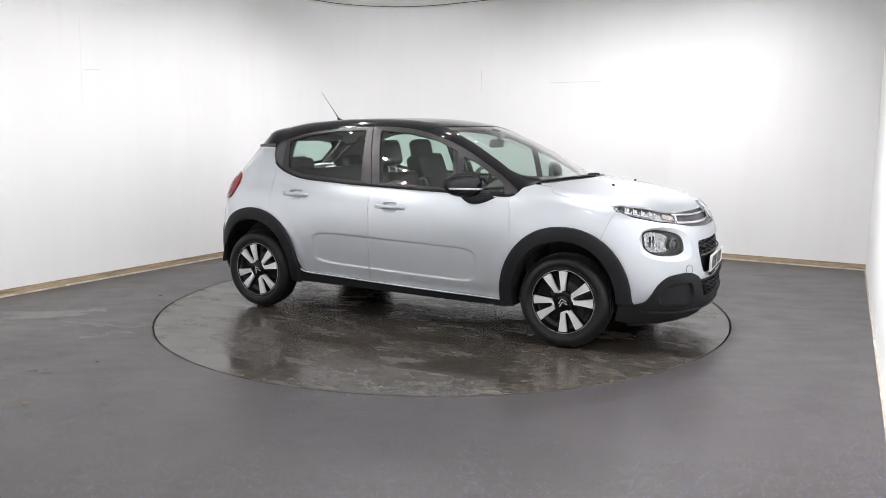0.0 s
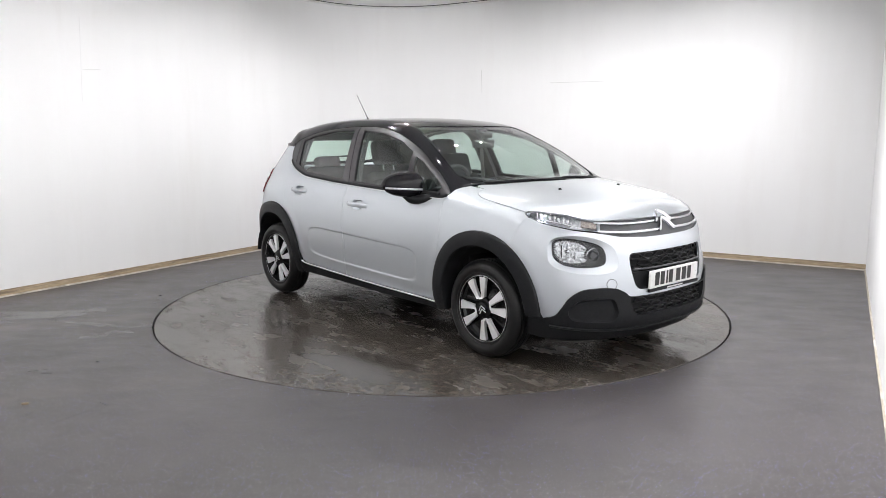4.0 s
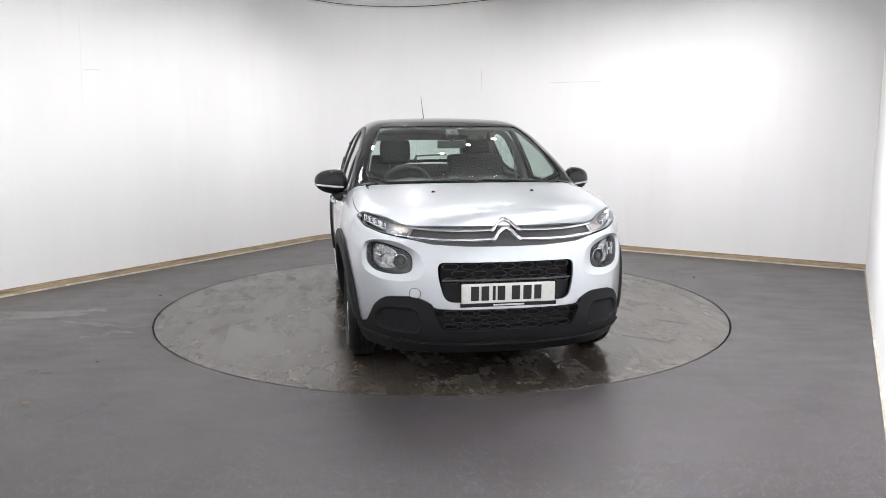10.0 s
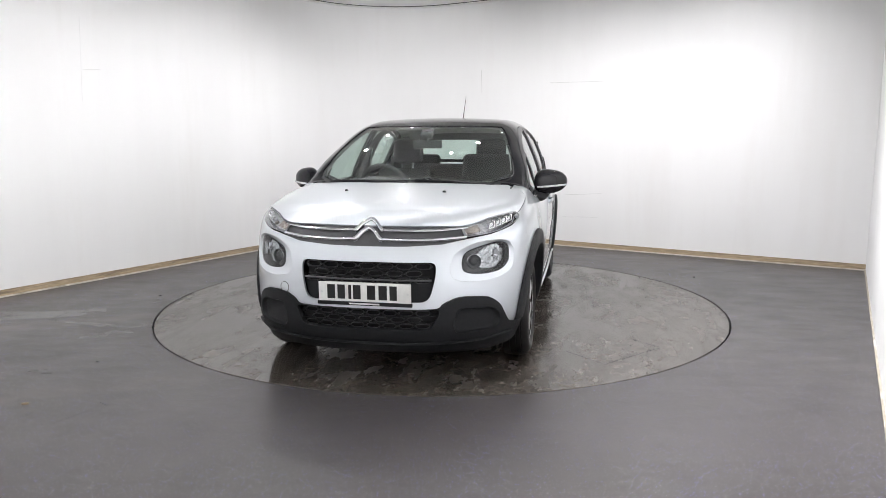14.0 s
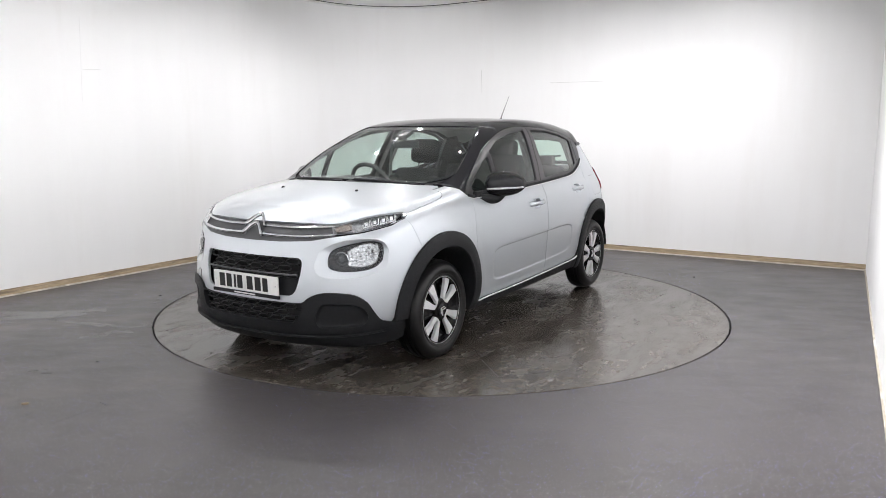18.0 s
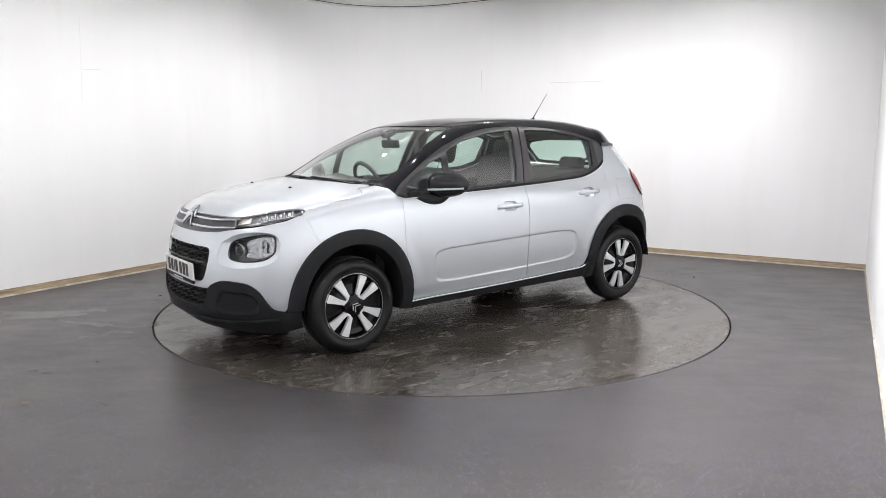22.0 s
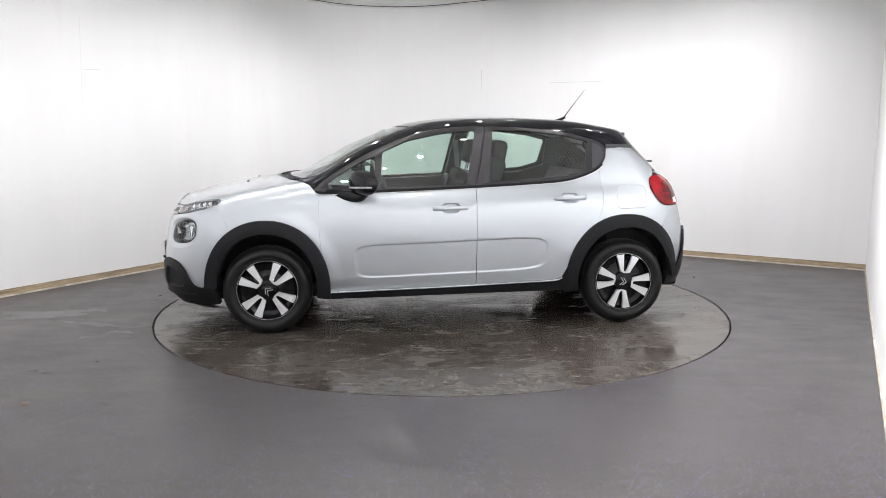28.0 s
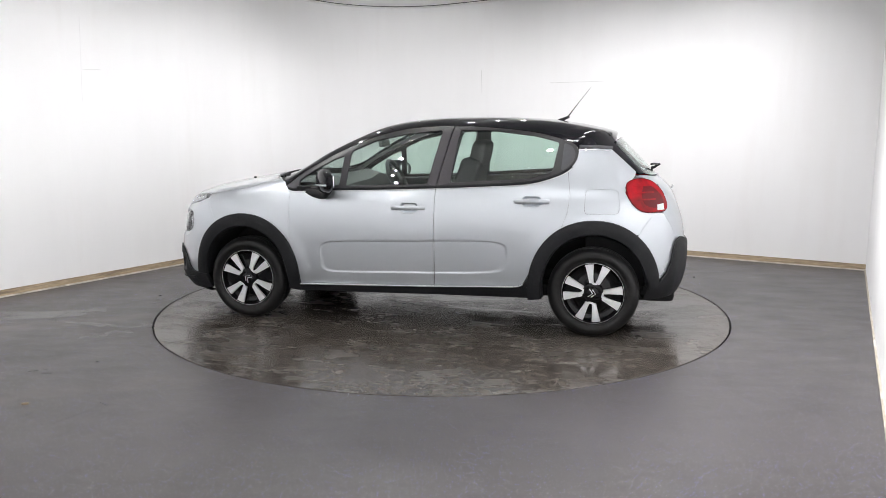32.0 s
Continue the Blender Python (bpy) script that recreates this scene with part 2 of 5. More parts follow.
    rough = t.nodes.new("ShaderNodeMix")
    link(film, rough.inputs["Factor"])
    link(dry, rough.inputs["A"])
    rough.inputs["B"].default_value = 0.11
    link(rough.outputs["Result"], b.inputs["Roughness"])
    link(blend(tone(film, 0, 1, 0, 0.35), out, tuple(c * 0.6 for c in base)), b.inputs["Base Color"])
    bump = node("Bump", Distance=0.002)
    link(tone(film, 0, 1, 0.18, 0.02), bump.inputs["Strength"])
    link(fine.outputs["Fac"], bump.inputs["Height"])
    wide = node("Bump", Distance=0.004)
    link(tone(film, 0, 1, 0.25, 0.08), wide.inputs["Strength"])
    link(big.outputs["Fac"], wide.inputs["Height"])
    link(bump.outputs["Normal"], wide.inputs["Normal"])
    link(wide.outputs["Normal"], b.inputs["Normal"])
    return m


FLOOR = floor_material("speckled_vinyl", (0.049, 0.0443, 0.0438), (0.110, 0.098, 0.090), 1.0, 0.24, (0.32, 0.43), (1.9, (-2.7, -0.6), 2.4, 0.06, 0.385), (0.447, -1.222))
DECK = floor_material("stained_turntable_vinyl", (0.060, 0.0522, 0.0455), (0.158, 0.139, 0.120), 0.0, 0.80, (0.18, 0.32), (2.3, (0.3, -0.2), 2.3, 0.03, 0.6))



# ---- mesh helpers ----
def mesh_of(name, verts, faces, mat, smooth=True, normals=None):
    me = bpy.data.meshes.new(name)
    me.from_pydata([tuple(map(float, v)) for v in verts], [], [tuple(map(int, f)) for f in faces])
    me.materials.append(mat)
    if smooth:
        me.polygons.foreach_set("use_smooth", [True] * len(me.polygons))
    me.update()
    if normals is not None:
        me.normals_split_custom_set(normals)
    return me


def part(name, bm, mat, parent, label="", smooth=True):
    """Links a bmesh, a mesh or (verts, faces) as ONE mesh object under a thing or a part."""
    if isinstance(bm, bmesh.types.BMesh):
        me = bpy.data.meshes.new(name)
        bmesh.ops.recalc_face_normals(bm, faces=bm.faces)
        bm.to_mesh(me)
        bm.free()
        me.materials.append(mat)
        if smooth:
            me.polygons.foreach_set("use_smooth", [True] * len(me.polygons))
            me.set_sharp_from_angle(angle=radians(32))
    elif isinstance(bm, tuple):
        me = mesh_of(name, bm[0], bm[1], mat, smooth)
        if smooth:
            me.set_sharp_from_angle(angle=radians(32))
    else:
        me = bm
    ob = new(name, me)
    if parent is not None:
        ob.parent = parent
    if label:
        ob["label"] = label
    return ob


def box(sx, sy, sz, m=None, bevel=0.0, seg=2):
    bm = bmesh.new()
    bmesh.ops.create_cube(bm, size=1.0)
    bmesh.ops.scale(bm, vec=(sx, sy, sz), verts=bm.verts)
    if bevel:
        bmesh.ops.bevel(bm, geom=bm.edges[:], offset=bevel, segments=seg, affect="EDGES", profile=0.6)
    if m is not None:
        bmesh.ops.transform(bm, matrix=m, verts=bm.verts)
    return bm


def join(*bms):
    a = bmesh.new()
    for b in bms:
        me = bpy.data.meshes.new("join")
        b.to_mesh(me)
        b.free()
        a.from_mesh(me)
        bpy.data.meshes.remove(me)
    return a


def lathe(profile, n=48, axis="y", m=None, closed=False):
    """A turned solid: profile of (radius, height) about the axis."""
    verts, faces = [], []
    k = len(profile)
    for i in range(n):
        c, s = math.cos(2 * math.pi * i / n), math.sin(2 * math.pi * i / n)
        for r, h in profile:
            verts.append((r * c, h, r * s) if axis == "y" else (r * c, r * s, h))
    for i in range(n):
        j = (i + 1) % n
        for q in range(k if closed else k - 1):
            w = (q + 1) % k
            faces.append((i * k + q, i * k + w, j * k + w, j * k + q))
    bm = bmesh.new()
    vs = [bm.verts.new(v) for v in verts]
    for f in faces:
        bm.faces.new([vs[i] for i in f])
    bmesh.ops.remove_doubles(bm, verts=bm.verts, dist=1e-5)
    if m is not None:
        bmesh.ops.transform(bm, matrix=m, verts=bm.verts)
    return bm


def sweep(path, w, h, up=None, taper=None, ring=8):
    """A rod with an oval section along a path of points."""
    path = [Vector(p) for p in path]
    bm = bmesh.new()
    rings = []
    for i, p in enumerate(path):
        d = (path[min(i + 1, len(path) - 1)] - path[max(i - 1, 0)]).normalized()
        u = Vector(up) if up is not None else (Vector((0, 0, 1)) if abs(d.z) < 0.9 else Vector((1, 0, 0)))
        s = d.cross(u).normalized()
        u = s.cross(d).normalized()
        k = taper[i] if taper else 1.0
        rings.append([bm.verts.new(p + s * (w / 2 * k * math.cos(a)) + u * (h / 2 * k * math.sin(a)))
                      for a in (2 * math.pi * (j + 0.5) / ring for j in range(ring))])
    for a, b in zip(rings, rings[1:]):
        for j in range(ring):
            bm.faces.new((a[j], a[(j + 1) % ring], b[(j + 1) % ring], b[j]))
    bm.faces.new(rings[0][::-1])
    bm.faces.new(rings[-1])
    return bm


def flip(bm):
    """The same piece for the other side of the car."""
    bmesh.ops.scale(bm, vec=(1, -1, 1), verts=bm.verts)
    bmesh.ops.reverse_faces(bm, faces=bm.faces)
    return bm


def empty(name, label, category, m=None, group=""):
    ob = new(name)
    if m is not None:
        ob.matrix_world = m
    return tagged(ob, label, category, group)


# ---- the room ----
def wall_sheet(points, z0, z1, thick, inward=1):
    """An upright slab along a plan line; its face towards the room is on the line."""
    bm = bmesh.new()
    rows = []
    for i, p in enumerate(points):
        d = (points[min(i + 1, len(points) - 1)] - points[max(i - 1, 0)]).normalized()
        n = Vector((d.y, -d.x, 0)) * inward
        q = p - n * thick
        rows.append([bm.verts.new((v.x, v.y, z)) for v, z in ((p, z0), (p, z1), (q, z1), (q, z0))])
    for a, b in zip(rows, rows[1:]):
        for j in range(4):
            bm.faces.new((a[j], a[(j + 1) % 4], b[(j + 1) % 4], b[j]))
    bm.faces.new(rows[0][::-1])
    bm.faces.new(rows[-1])
    return bm


def corner_arc(inset=0.0, n=24):
    """The rounded corner from the long wall to the far wall."""
    r = ROUND - inset
    out = []
    for i in range(n + 1):
        a = math.pi / 2 * i / n
        out.append(at_plan(ROUND - r * math.cos(a), ROUND - r * math.sin(a)))
    return out


def room_line(inset):
    return [at_plan(inset, SIDE_LENGTH)] + corner_arc(inset) + [at_plan(BACK_LENGTH, inset)]


def east(b, inset=0.0):
    """The side wall runs slightly outwards from the far wall."""
    return at_plan(BACK_LENGTH + 0.065 * b - inset, b)


def setting(name, bm, mat, label, smooth=True):
    ob = part(name, bm, mat, None, smooth=smooth)
    return tagged(ob, label, name.split("_")[0], kind="structure")


def build_room():
    # one bent sheet: long wall, rounded corner and far wall
    setting("wall_north", wall_sheet(room_line(0.0), -0.02, CEILING, 0.12), WALL, "white painted studio walls meeting in a rounded corner")
    setting("wall_east", wall_sheet([east(0.002), east(SIDE_LENGTH)], -0.02, CEILING, 0.12), WALL, "white painted side wall with a thin floor seal")
    setting("wall_south", wall_sheet([east(SIDE_LENGTH), at_plan(0, SIDE_LENGTH)], -0.02, CEILING, 0.12), WALL, "plain white wall behind the camera")
    bm = bmesh.new()
    bm.faces.new([bm.verts.new(p) for p in (at_plan(-0.1, -0.1, CEILING), at_plan(BACK_LENGTH + .1, -0.1, CEILING), at_plan(BACK_LENGTH + 1.0, SIDE_LENGTH + .1, CEILING), at_plan(-.1, SIDE_LENGTH + .1, CEILING))])
    g = bmesh.ops.extrude_face_region(bm, geom=bm.faces[:])
    bmesh.ops.translate(bm, vec=(0, 0, 0.1), verts=[v for v in g["geom"] if isinstance(v, bmesh.types.BMVert)])
    setting("ceiling", bm, CEIL, "flat pale ceiling above the walls", False)
    # skirting: a worn timber board with a pale seal at its foot, round the corner
    board = wall_sheet(room_line(0.014), 0.006, 0.062, 0.014)
    setting("baseboard", board, TIMBER, "dirty brown timber skirting board along the wall", False)
    setting("trim_seal", wall_sheet(room_line(0.026), 0.0, 0.012, 0.014), CAULK, "pale worn sealant at the foot of the skirting", False)
    setting("trim_seal_east", wall_sheet([east(0.03, 0.012), east(SIDE_LENGTH, 0.012)], 0.0, 0.010, 0.012), DIRTY_SEAL, "thin dirty sealant at the foot of the side wall", False)
    # bead that follows the walls on the ceiling
    line = room_line(0.16)
    setting("trim_ceiling", wall_sheet(line, CEILING - 0.008, CEILING + 0.002, 0.012), DARK_LINE, "thin dark bead running round the ceiling", False)
    first = None
    for a, b in FLOODS:
        if first is None:
            first = empty("ceiling_light", "small round white ceiling flood light", "ceiling light", flood_place(a, b, CEILING), "floods on the ceiling")
            part("housing", lathe([(0.0, -0.02), (0.048, -0.02), (0.05, -0.06), (0.062, -0.06), (0.062, 0.0), (0.0, 0.0)], 32, "z"), LIGHT_FRAME, first)
        else:
            copy_thing(first, flood_place(a, b, CEILING))
    # casings for the added, unseen washes
    first = None
    for m, watts, beam in FILL_WASHES:
        if first is None:
            first = empty("fill_wash", "added unseen wash light under the ceiling turned to the wall", "ceiling light", m, "wash lights along the walls")
            part("casing", join(box(1.32, 0.2, 0.03, pose(0, 0, 0.0), 0.006), box(1.32, 0.012, 0.05, pose(0, 0.1, -0.02), 0.003), box(1.32, 0.012, 0.05, pose(0, -0.1, -0.02), 0.003)), LIGHT_FRAME, first)
        else:
            copy_thing(first, m)
    # floor: one sheet with a round pit for the turntable
    build_floor()


def ring_face(bm, r0, r1, z, n=180):
    a = [bm.verts.new((r0 * math.cos(2 * math.pi * i / n), r0 * math.sin(2 * math.pi * i / n), z)) for i in range(n)]
    b = [bm.verts.new((r1 * math.cos(2 * math.pi * i / n), r1 * math.sin(2 * math.pi * i / n), z)) for i in range(n)]
    for i in range(n):
        j = (i + 1) % n
        bm.faces.new((a[i], b[i], b[j], a[j]))
    return a, b


def build_floor():
    n = 180
    bm = bmesh.new()
    a, b = ring_face(bm, DISC + 0.012, 12.5, 0.0, n)
    low = [bm.verts.new((v.co.x, v.co.y, -0.05)) for v in a]
    for i in range(n):
        j = (i + 1) % n
        bm.faces.new((a[j], low[j], low[i], a[i]))
    ob = part("floor", bm, FLOOR, None)
    tagged(ob, "dark grey speckled safety vinyl floor, damp and scuffed", "floor", kind="structure")
    bm = bmesh.new()
    bmesh.ops.create_circle(bm, cap_ends=True, segments=96, radius=DISC + 0.2, matrix=pose(0, 0, -0.06))
    tagged(part("ground_pit", bm, DARK, None), "dark pit floor under the turntable gap", "ground", kind="structure")


def build_turntable():
    table = empty("turntable", "large round stained dark vinyl turntable flush with the floor", "turntable")
    bm = bmesh.new()
    n = 180
    rings = []
    for r, z in ((DISC - 0.004, 0.0), (DISC, -0.004), (DISC, -0.03)):
        rings.append([bm.verts.new((r * math.cos(2 * math.pi * i / n), r * math.sin(2 * math.pi * i / n), z)) for i in range(n)])
    bm.faces.new(rings[0])
    for p, q in zip(rings, rings[1:]):
        for i in range(n):
            bm.faces.new((p[i], q[i], q[(i + 1) % n], p[(i + 1) % n]))
    part("deck", bm, DECK, table)
    part("rim", lathe([(DISC - .03, -.035), (DISC + .001, -.035), (DISC + .001, -.003), (DISC - .0015, -.003)], 180, "z"), DARK, table)
    # an inspection hatch: two fine dark joints
    for a, b in (((1.20, 1.05), (1.435, 1.29)), ((1.435, 1.29), (1.005, 1.65)), ((1.005, 1.65), (0.83, 1.47))):
        d = Vector((b[0] - a[0], b[1] - a[1], 0))
        m = Matrix.Translation(((a[0] + b[0]) / 2, (a[1] + b[1]) / 2, 0.0008)) @ Matrix.Rotation(math.atan2(d.y, d.x), 4, "Z")
        part("hatch_joint", box(d.length, 0.003, 0.0016, m), GREY_TRIM, table)
    return table


def streak(name, p, q, w, h, mat, label, category, z=0.0, kind=""):
    """A thin bar lying between two places on the floor."""
    d = Vector((q[0] - p[0], q[1] - p[1], 0))
    ob = part(name, box(d.length, w, h, None, min(w, h) * 0.3, 1), mat, None)
    ob.matrix_world = Matrix.Translation(((p[0] + q[0]) / 2, (p[1] + q[1]) / 2, z + h / 2)) @ Matrix.Rotation(math.atan2(d.y, d.x), 4, "Z")
    return tagged(ob, label, category, kind=kind)


def build_floor_marks():
    for p, q in (((-2.944, -0.561), (-2.91, -0.312)), ((-2.069, -2.494), (-2.049, -2.426)), ((-2.005, -2.509), (-1.918, -2.596)), ((-1.887, -2.603), (-1.749, -2.349))):
        streak("floor_joint", p, q, 0.0025, 0.0010, GREY_TRIM, "fine dark joint cut in the vinyl floor", "joint", kind="structure")
    for p, q in (((-2.949, -0.527), (-2.851, -0.596)), ((-2.334, -1.816), (-2.271, -1.816)), ((-1.771, -2.30), (-1.718, -2.341)), ((-1.627, -1.51), (-1.61, -1.486))):
        streak("splinter", p, q, 0.005, 0.004, GREY_TRIM, "short dark splinter lying on the floor", "debris")
    for (x, y), r in (((-2.419, 0.277), 0.012), ((-2.106, -1.60), 0.008), ((2.426, 1.067), 0.016)):
        ob = part("crumb", lathe([(0.0, 0.006), (r * 0.6, 0.005), (r, 0.001), (r, 0.0)], 9, "z"), DARK, None)
        ob.matrix_world = pose(x, y, 0, 0, 0, 40 * r * 100) @ Matrix.Diagonal((1.4, 0.7, 1, 1))
        tagged(ob, "small dark crumb of dirt on the floor", "debris")
    chip = part("wood_chip", box(0.034, 0.014, 0.008, None, 0.003, 2), TIMBER, None)
    chip.matrix_world = pose(-2.149, -2.322, 0.0045, 0, 4, 20)
    tagged(chip, "small pale brown wood chip on the vinyl floor", "debris")


def wall_mark(along, z0, z1, b0, b1, w=0.004, mat=SCUFF, label="fine grey scratch in the white wall paint"):
    """A scratch or a joint on the wall's face: along the long wall ("side") or the far wall ("back")."""
    p, q = ((at_plan(0.0, b0, z0), at_plan(0.0, b1, z1)) if along == "side" else (at_plan(b0, 0.0, z0), at_plan(b1, 0.0, z1)))
    n = ACROSS if along == "side" else -ALONG
    d = (q - p).normalized()
    s = d.cross(n)
    m = Matrix((d, s, n)).transposed().to_4x4()
    ob = part("wall_scratch", box((q - p).length, w, 0.0012), mat, None)
    ob.matrix_world = Matrix.Translation((p + q) / 2 + n * 0.0007) @ m
    return tagged(ob, label, "scratch", kind="structure")


MARK_LONG = (1.952, 1.963, 4.312, 4.146)
MARK_JOINT = (2.42, 1.667, 4.318, 4.346)
MARKS_BACK = [(0.355, 0.375, 2.92, 3.36), (1.971, 1.966, 2.716, 3.405), (2.158, 1.877, 1.773, 1.783), (0.627, 0.66, 2.947, 3.413)]


def build_wall_marks():
    wall_mark("side", *MARK_LONG)
    wall_mark("side", *MARK_JOINT, 0.004, FILLED, "faint filled joint in the white wall")
    for m in MARKS_BACK:
        wall_mark("back", *m, 0.003)
def spline(xs, ys):
    """A natural cubic spline through a few stations."""
    xs, ys = np.array(xs, float), np.array(ys, float)
    n, h = len(xs), np.diff(xs)
    a, b = np.eye(n), np.zeros(n)
    for i in range(1, n - 1):
        a[i, i - 1:i + 2] = h[i - 1], 2 * (h[i - 1] + h[i]), h[i]
        b[i] = 6 * ((ys[i + 1] - ys[i]) / h[i] - (ys[i] - ys[i - 1]) / h[i - 1])
    m = np.linalg.solve(a, b)

    def at(x):
        x = np.clip(np.asarray(x, float), xs[0], xs[-1])
        i = np.clip(np.searchsorted(xs, x) - 1, 0, n - 2)
        u, v = xs[i + 1] - x, x - xs[i]
        return (m[i] * u ** 3 + m[i + 1] * v ** 3) / (6 * h[i]) + (ys[i] / h[i] - m[i] * h[i] / 6) * u + (ys[i + 1] / h[i] - m[i + 1] * h[i] / 6) * v
    return at


def smax(a, b, k):
    g = np.clip(k - np.abs(a - b), 0, None)
    return np.maximum(a, b) + g * g / (4 * k)


def ramp(x, a, b):
    t = np.clip((x - a) / (b - a), 0, 1)
    return t * t * (3 - 2 * t)


SECTION = spline([.12, .22, .32, .42, .55, .68, .8, .89, .95, 1.0, 1.1, 1.2, 1.3, 1.4, 1.48],
                 [.74, .79, .832, .85, .861, .866, .862, .848, .826, .80, .765, .726, .682, .632, .585])
PLAN = spline([-1.95, -1.69, -1.46, -1.27, -1.0, -.84, -.4, 0, .45, .9, 1.12, 1.27, 1.45, 1.6, 1.75, 1.9, 2.1],
              [.78, .868, .935, .962, .975, .981, .994, 1, .998, .990, .992, .985, .968, .942, .898, .83, .72])
NOSE = spline([.12, .2, .3, .42, .55, .68, .78, .85, .9, .94, 1.0],
              [1.90, 2.01, 2.080, 2.09, 2.080, 2.060, 2.030, 1.992, 1.955, 1.915, 1.82])
TAIL = spline([.15, .25, .36, .5, .65, .8, .92, 1.0, 1.07, 1.14, 1.22, 1.355, 1.45],
              [1.76, 1.84, 1.885, 1.90, 1.895, 1.865, 1.82, 1.775, 1.70, 1.63, 1.55, 1.42, 1.33])
BONNET = spline([.8, .95, 1.2, 1.434, 1.7, 1.85, 1.95, 2.1], [1.11, 1.103, 1.074, 1.038, .989, .951, .914, .835])
CROWN = spline([-1.62, -1.37, -1.27, -1.107, -1.03, -.8, -.57, -.34, -.02, .111, .335, .557, .779, .957, 1.089, 1.3],
               [1.325, 1.397, 1.421, 1.452, 1.465, 1.487, 1.497, 1.498, 1.488, 1.476, 1.434, 1.358, 1.258, 1.156, 1.086, .96])


def body(x, y, z):
    """Signed distance, roughly, from the car's skin: below zero inside."""
    x, y, z = (np.asarray(a, float) for a in (x, y, z))
    ay = np.abs(y)
    side = ay - SECTION(z) * PLAN(x)
    u, v = (x + .012) / .685, (z - .517 + .032 * x) / .118
    r = (np.abs(u) ** np.where(u < 0, 8, 13) + np.abs(v) ** 5) ** .2
    w = ramp(v, -.35, .45)
    pad = w * (1 - ramp(r, .945, 1.0)) + (1 - w) * (1 - ramp(r, .87, 1.0))
    side = side + .0042 * pad
    # the panels swell out round the wheels
    for cx in (1.27, -1.27):
        e = np.sqrt(((x - cx) / .437) ** 2 + ((z - .308) / .492) ** 2)
        side = side - .0075 * (1 - ramp(e, 1.02, 1.24))
    front = x - NOSE(z) + .27 * (ay / .75) ** 2.6
    back = -x - TAIL(z) + .17 * (ay / .7) ** 2.6
    bon = z - BONNET(x) + .055 * (ay / .7) ** 2
    xs = x + .12 * (ay / .7) ** 2 * ramp(x, -.4, .6)
    up = z - CROWN(xs) + .025 * (ay / .6) ** 2
    top = np.minimum(bon, up)
    f = smax(side, front, .12)
    f = smax(f, back, .16)
    return smax(f, top, (.07 + .05 * ramp(z, 1.1, 1.3) + .045 * ramp(x, 1.3, 1.75)) * (1 - .8 * ramp(-x, 1.1, 1.28)))


class Chart:
    """Rays that leave the car's middle and meet its skin; a place on the skin is two numbers (a, b), both about in metres."""

    def __init__(self, kind, z0=0.9):
        self.kind, self.z0 = kind, z0

    def rays(self, a, b):
        o, one = np.zeros_like(a), np.ones_like(a)
        if self.kind == "side":
            return np.stack([a, o, b], -1), np.stack([o, one, o], -1)
        if self.kind == "top":
            return np.stack([a, b, o + 0.4], -1), np.stack([o, o, one], -1)
        if self.kind == "arc":
            t = b / 0.6
            return np.stack([a, o, o + self.z0], -1), np.stack([o, np.sin(t), np.cos(t)], -1)
        s = 1 if self.kind == "nose" else -1
        t = a / 0.85
        return np.stack([o + 1.2 * s, o, b], -1), np.stack([s * np.cos(t), np.sin(t), o], -1)

    def inverse(self, p):
        x, y, z = p.T
        if self.kind == "side":
            return np.stack([x, z], -1)
        if self.kind == "top":
            return np.stack([x, y], -1)
        if self.kind == "arc":
            return np.stack([x, 0.6 * np.arctan2(y, z - self.z0)], -1)
        s = 1 if self.kind == "nose" else -1
        return np.stack([0.85 * np.arctan2(y, s * x - 1.2), z], -1)

    def place(self, ab, off=0.0):
        o, d = self.rays(ab[:, 0], ab[:, 1])
        lo, hi = np.zeros(len(ab)), np.full(len(ab), 1.5)
        for _ in range(26):
            m = (lo + hi) / 2
            q = o + d * m[:, None]
            inside = body(q[:, 0], q[:, 1], q[:, 2]) < off
            lo, hi = np.where(inside, m, lo), np.where(inside, hi, m)
        return o + d * lo[:, None]


SIDE, TOP, ARC, HOOD, NOSE_CHART, TAIL_CHART = Chart("side"), Chart("top"), Chart("arc", 0.9), Chart("arc", 0.55), Chart("nose"), Chart("tail")


def skin_normal(p):
    e, g = 2e-3, []
    for i in range(3):
        d = np.zeros(3)
        d[i] = e
        q, r = p + d, p - d
        g.append(body(q[:, 0], q[:, 1], q[:, 2]) - body(r[:, 0], r[:, 1], r[:, 2]))
    g = np.stack(g, -1)
    return g / np.maximum(np.linalg.norm(g, axis=1, keepdims=True), 1e-9)


def through_points(pts, n=8):
    """A smooth open curve through a few points."""
    p = np.array(pts, float)
    p = np.vstack([2 * p[0] - p[1], p, 2 * p[-1] - p[-2]])
    out = []
    for i in range(1, len(p) - 2):
        for k in range(n):
            t = k / n
            out.append(0.5 * (2 * p[i] + (p[i + 1] - p[i - 1]) * t + (2 * p[i - 1] - 5 * p[i] + 4 * p[i + 1] - p[i + 2]) * t ** 2
                              + (3 * p[i] - p[i - 1] - 3 * p[i + 1] + p[i + 2]) * t ** 3))
    return out + [p[-2]]


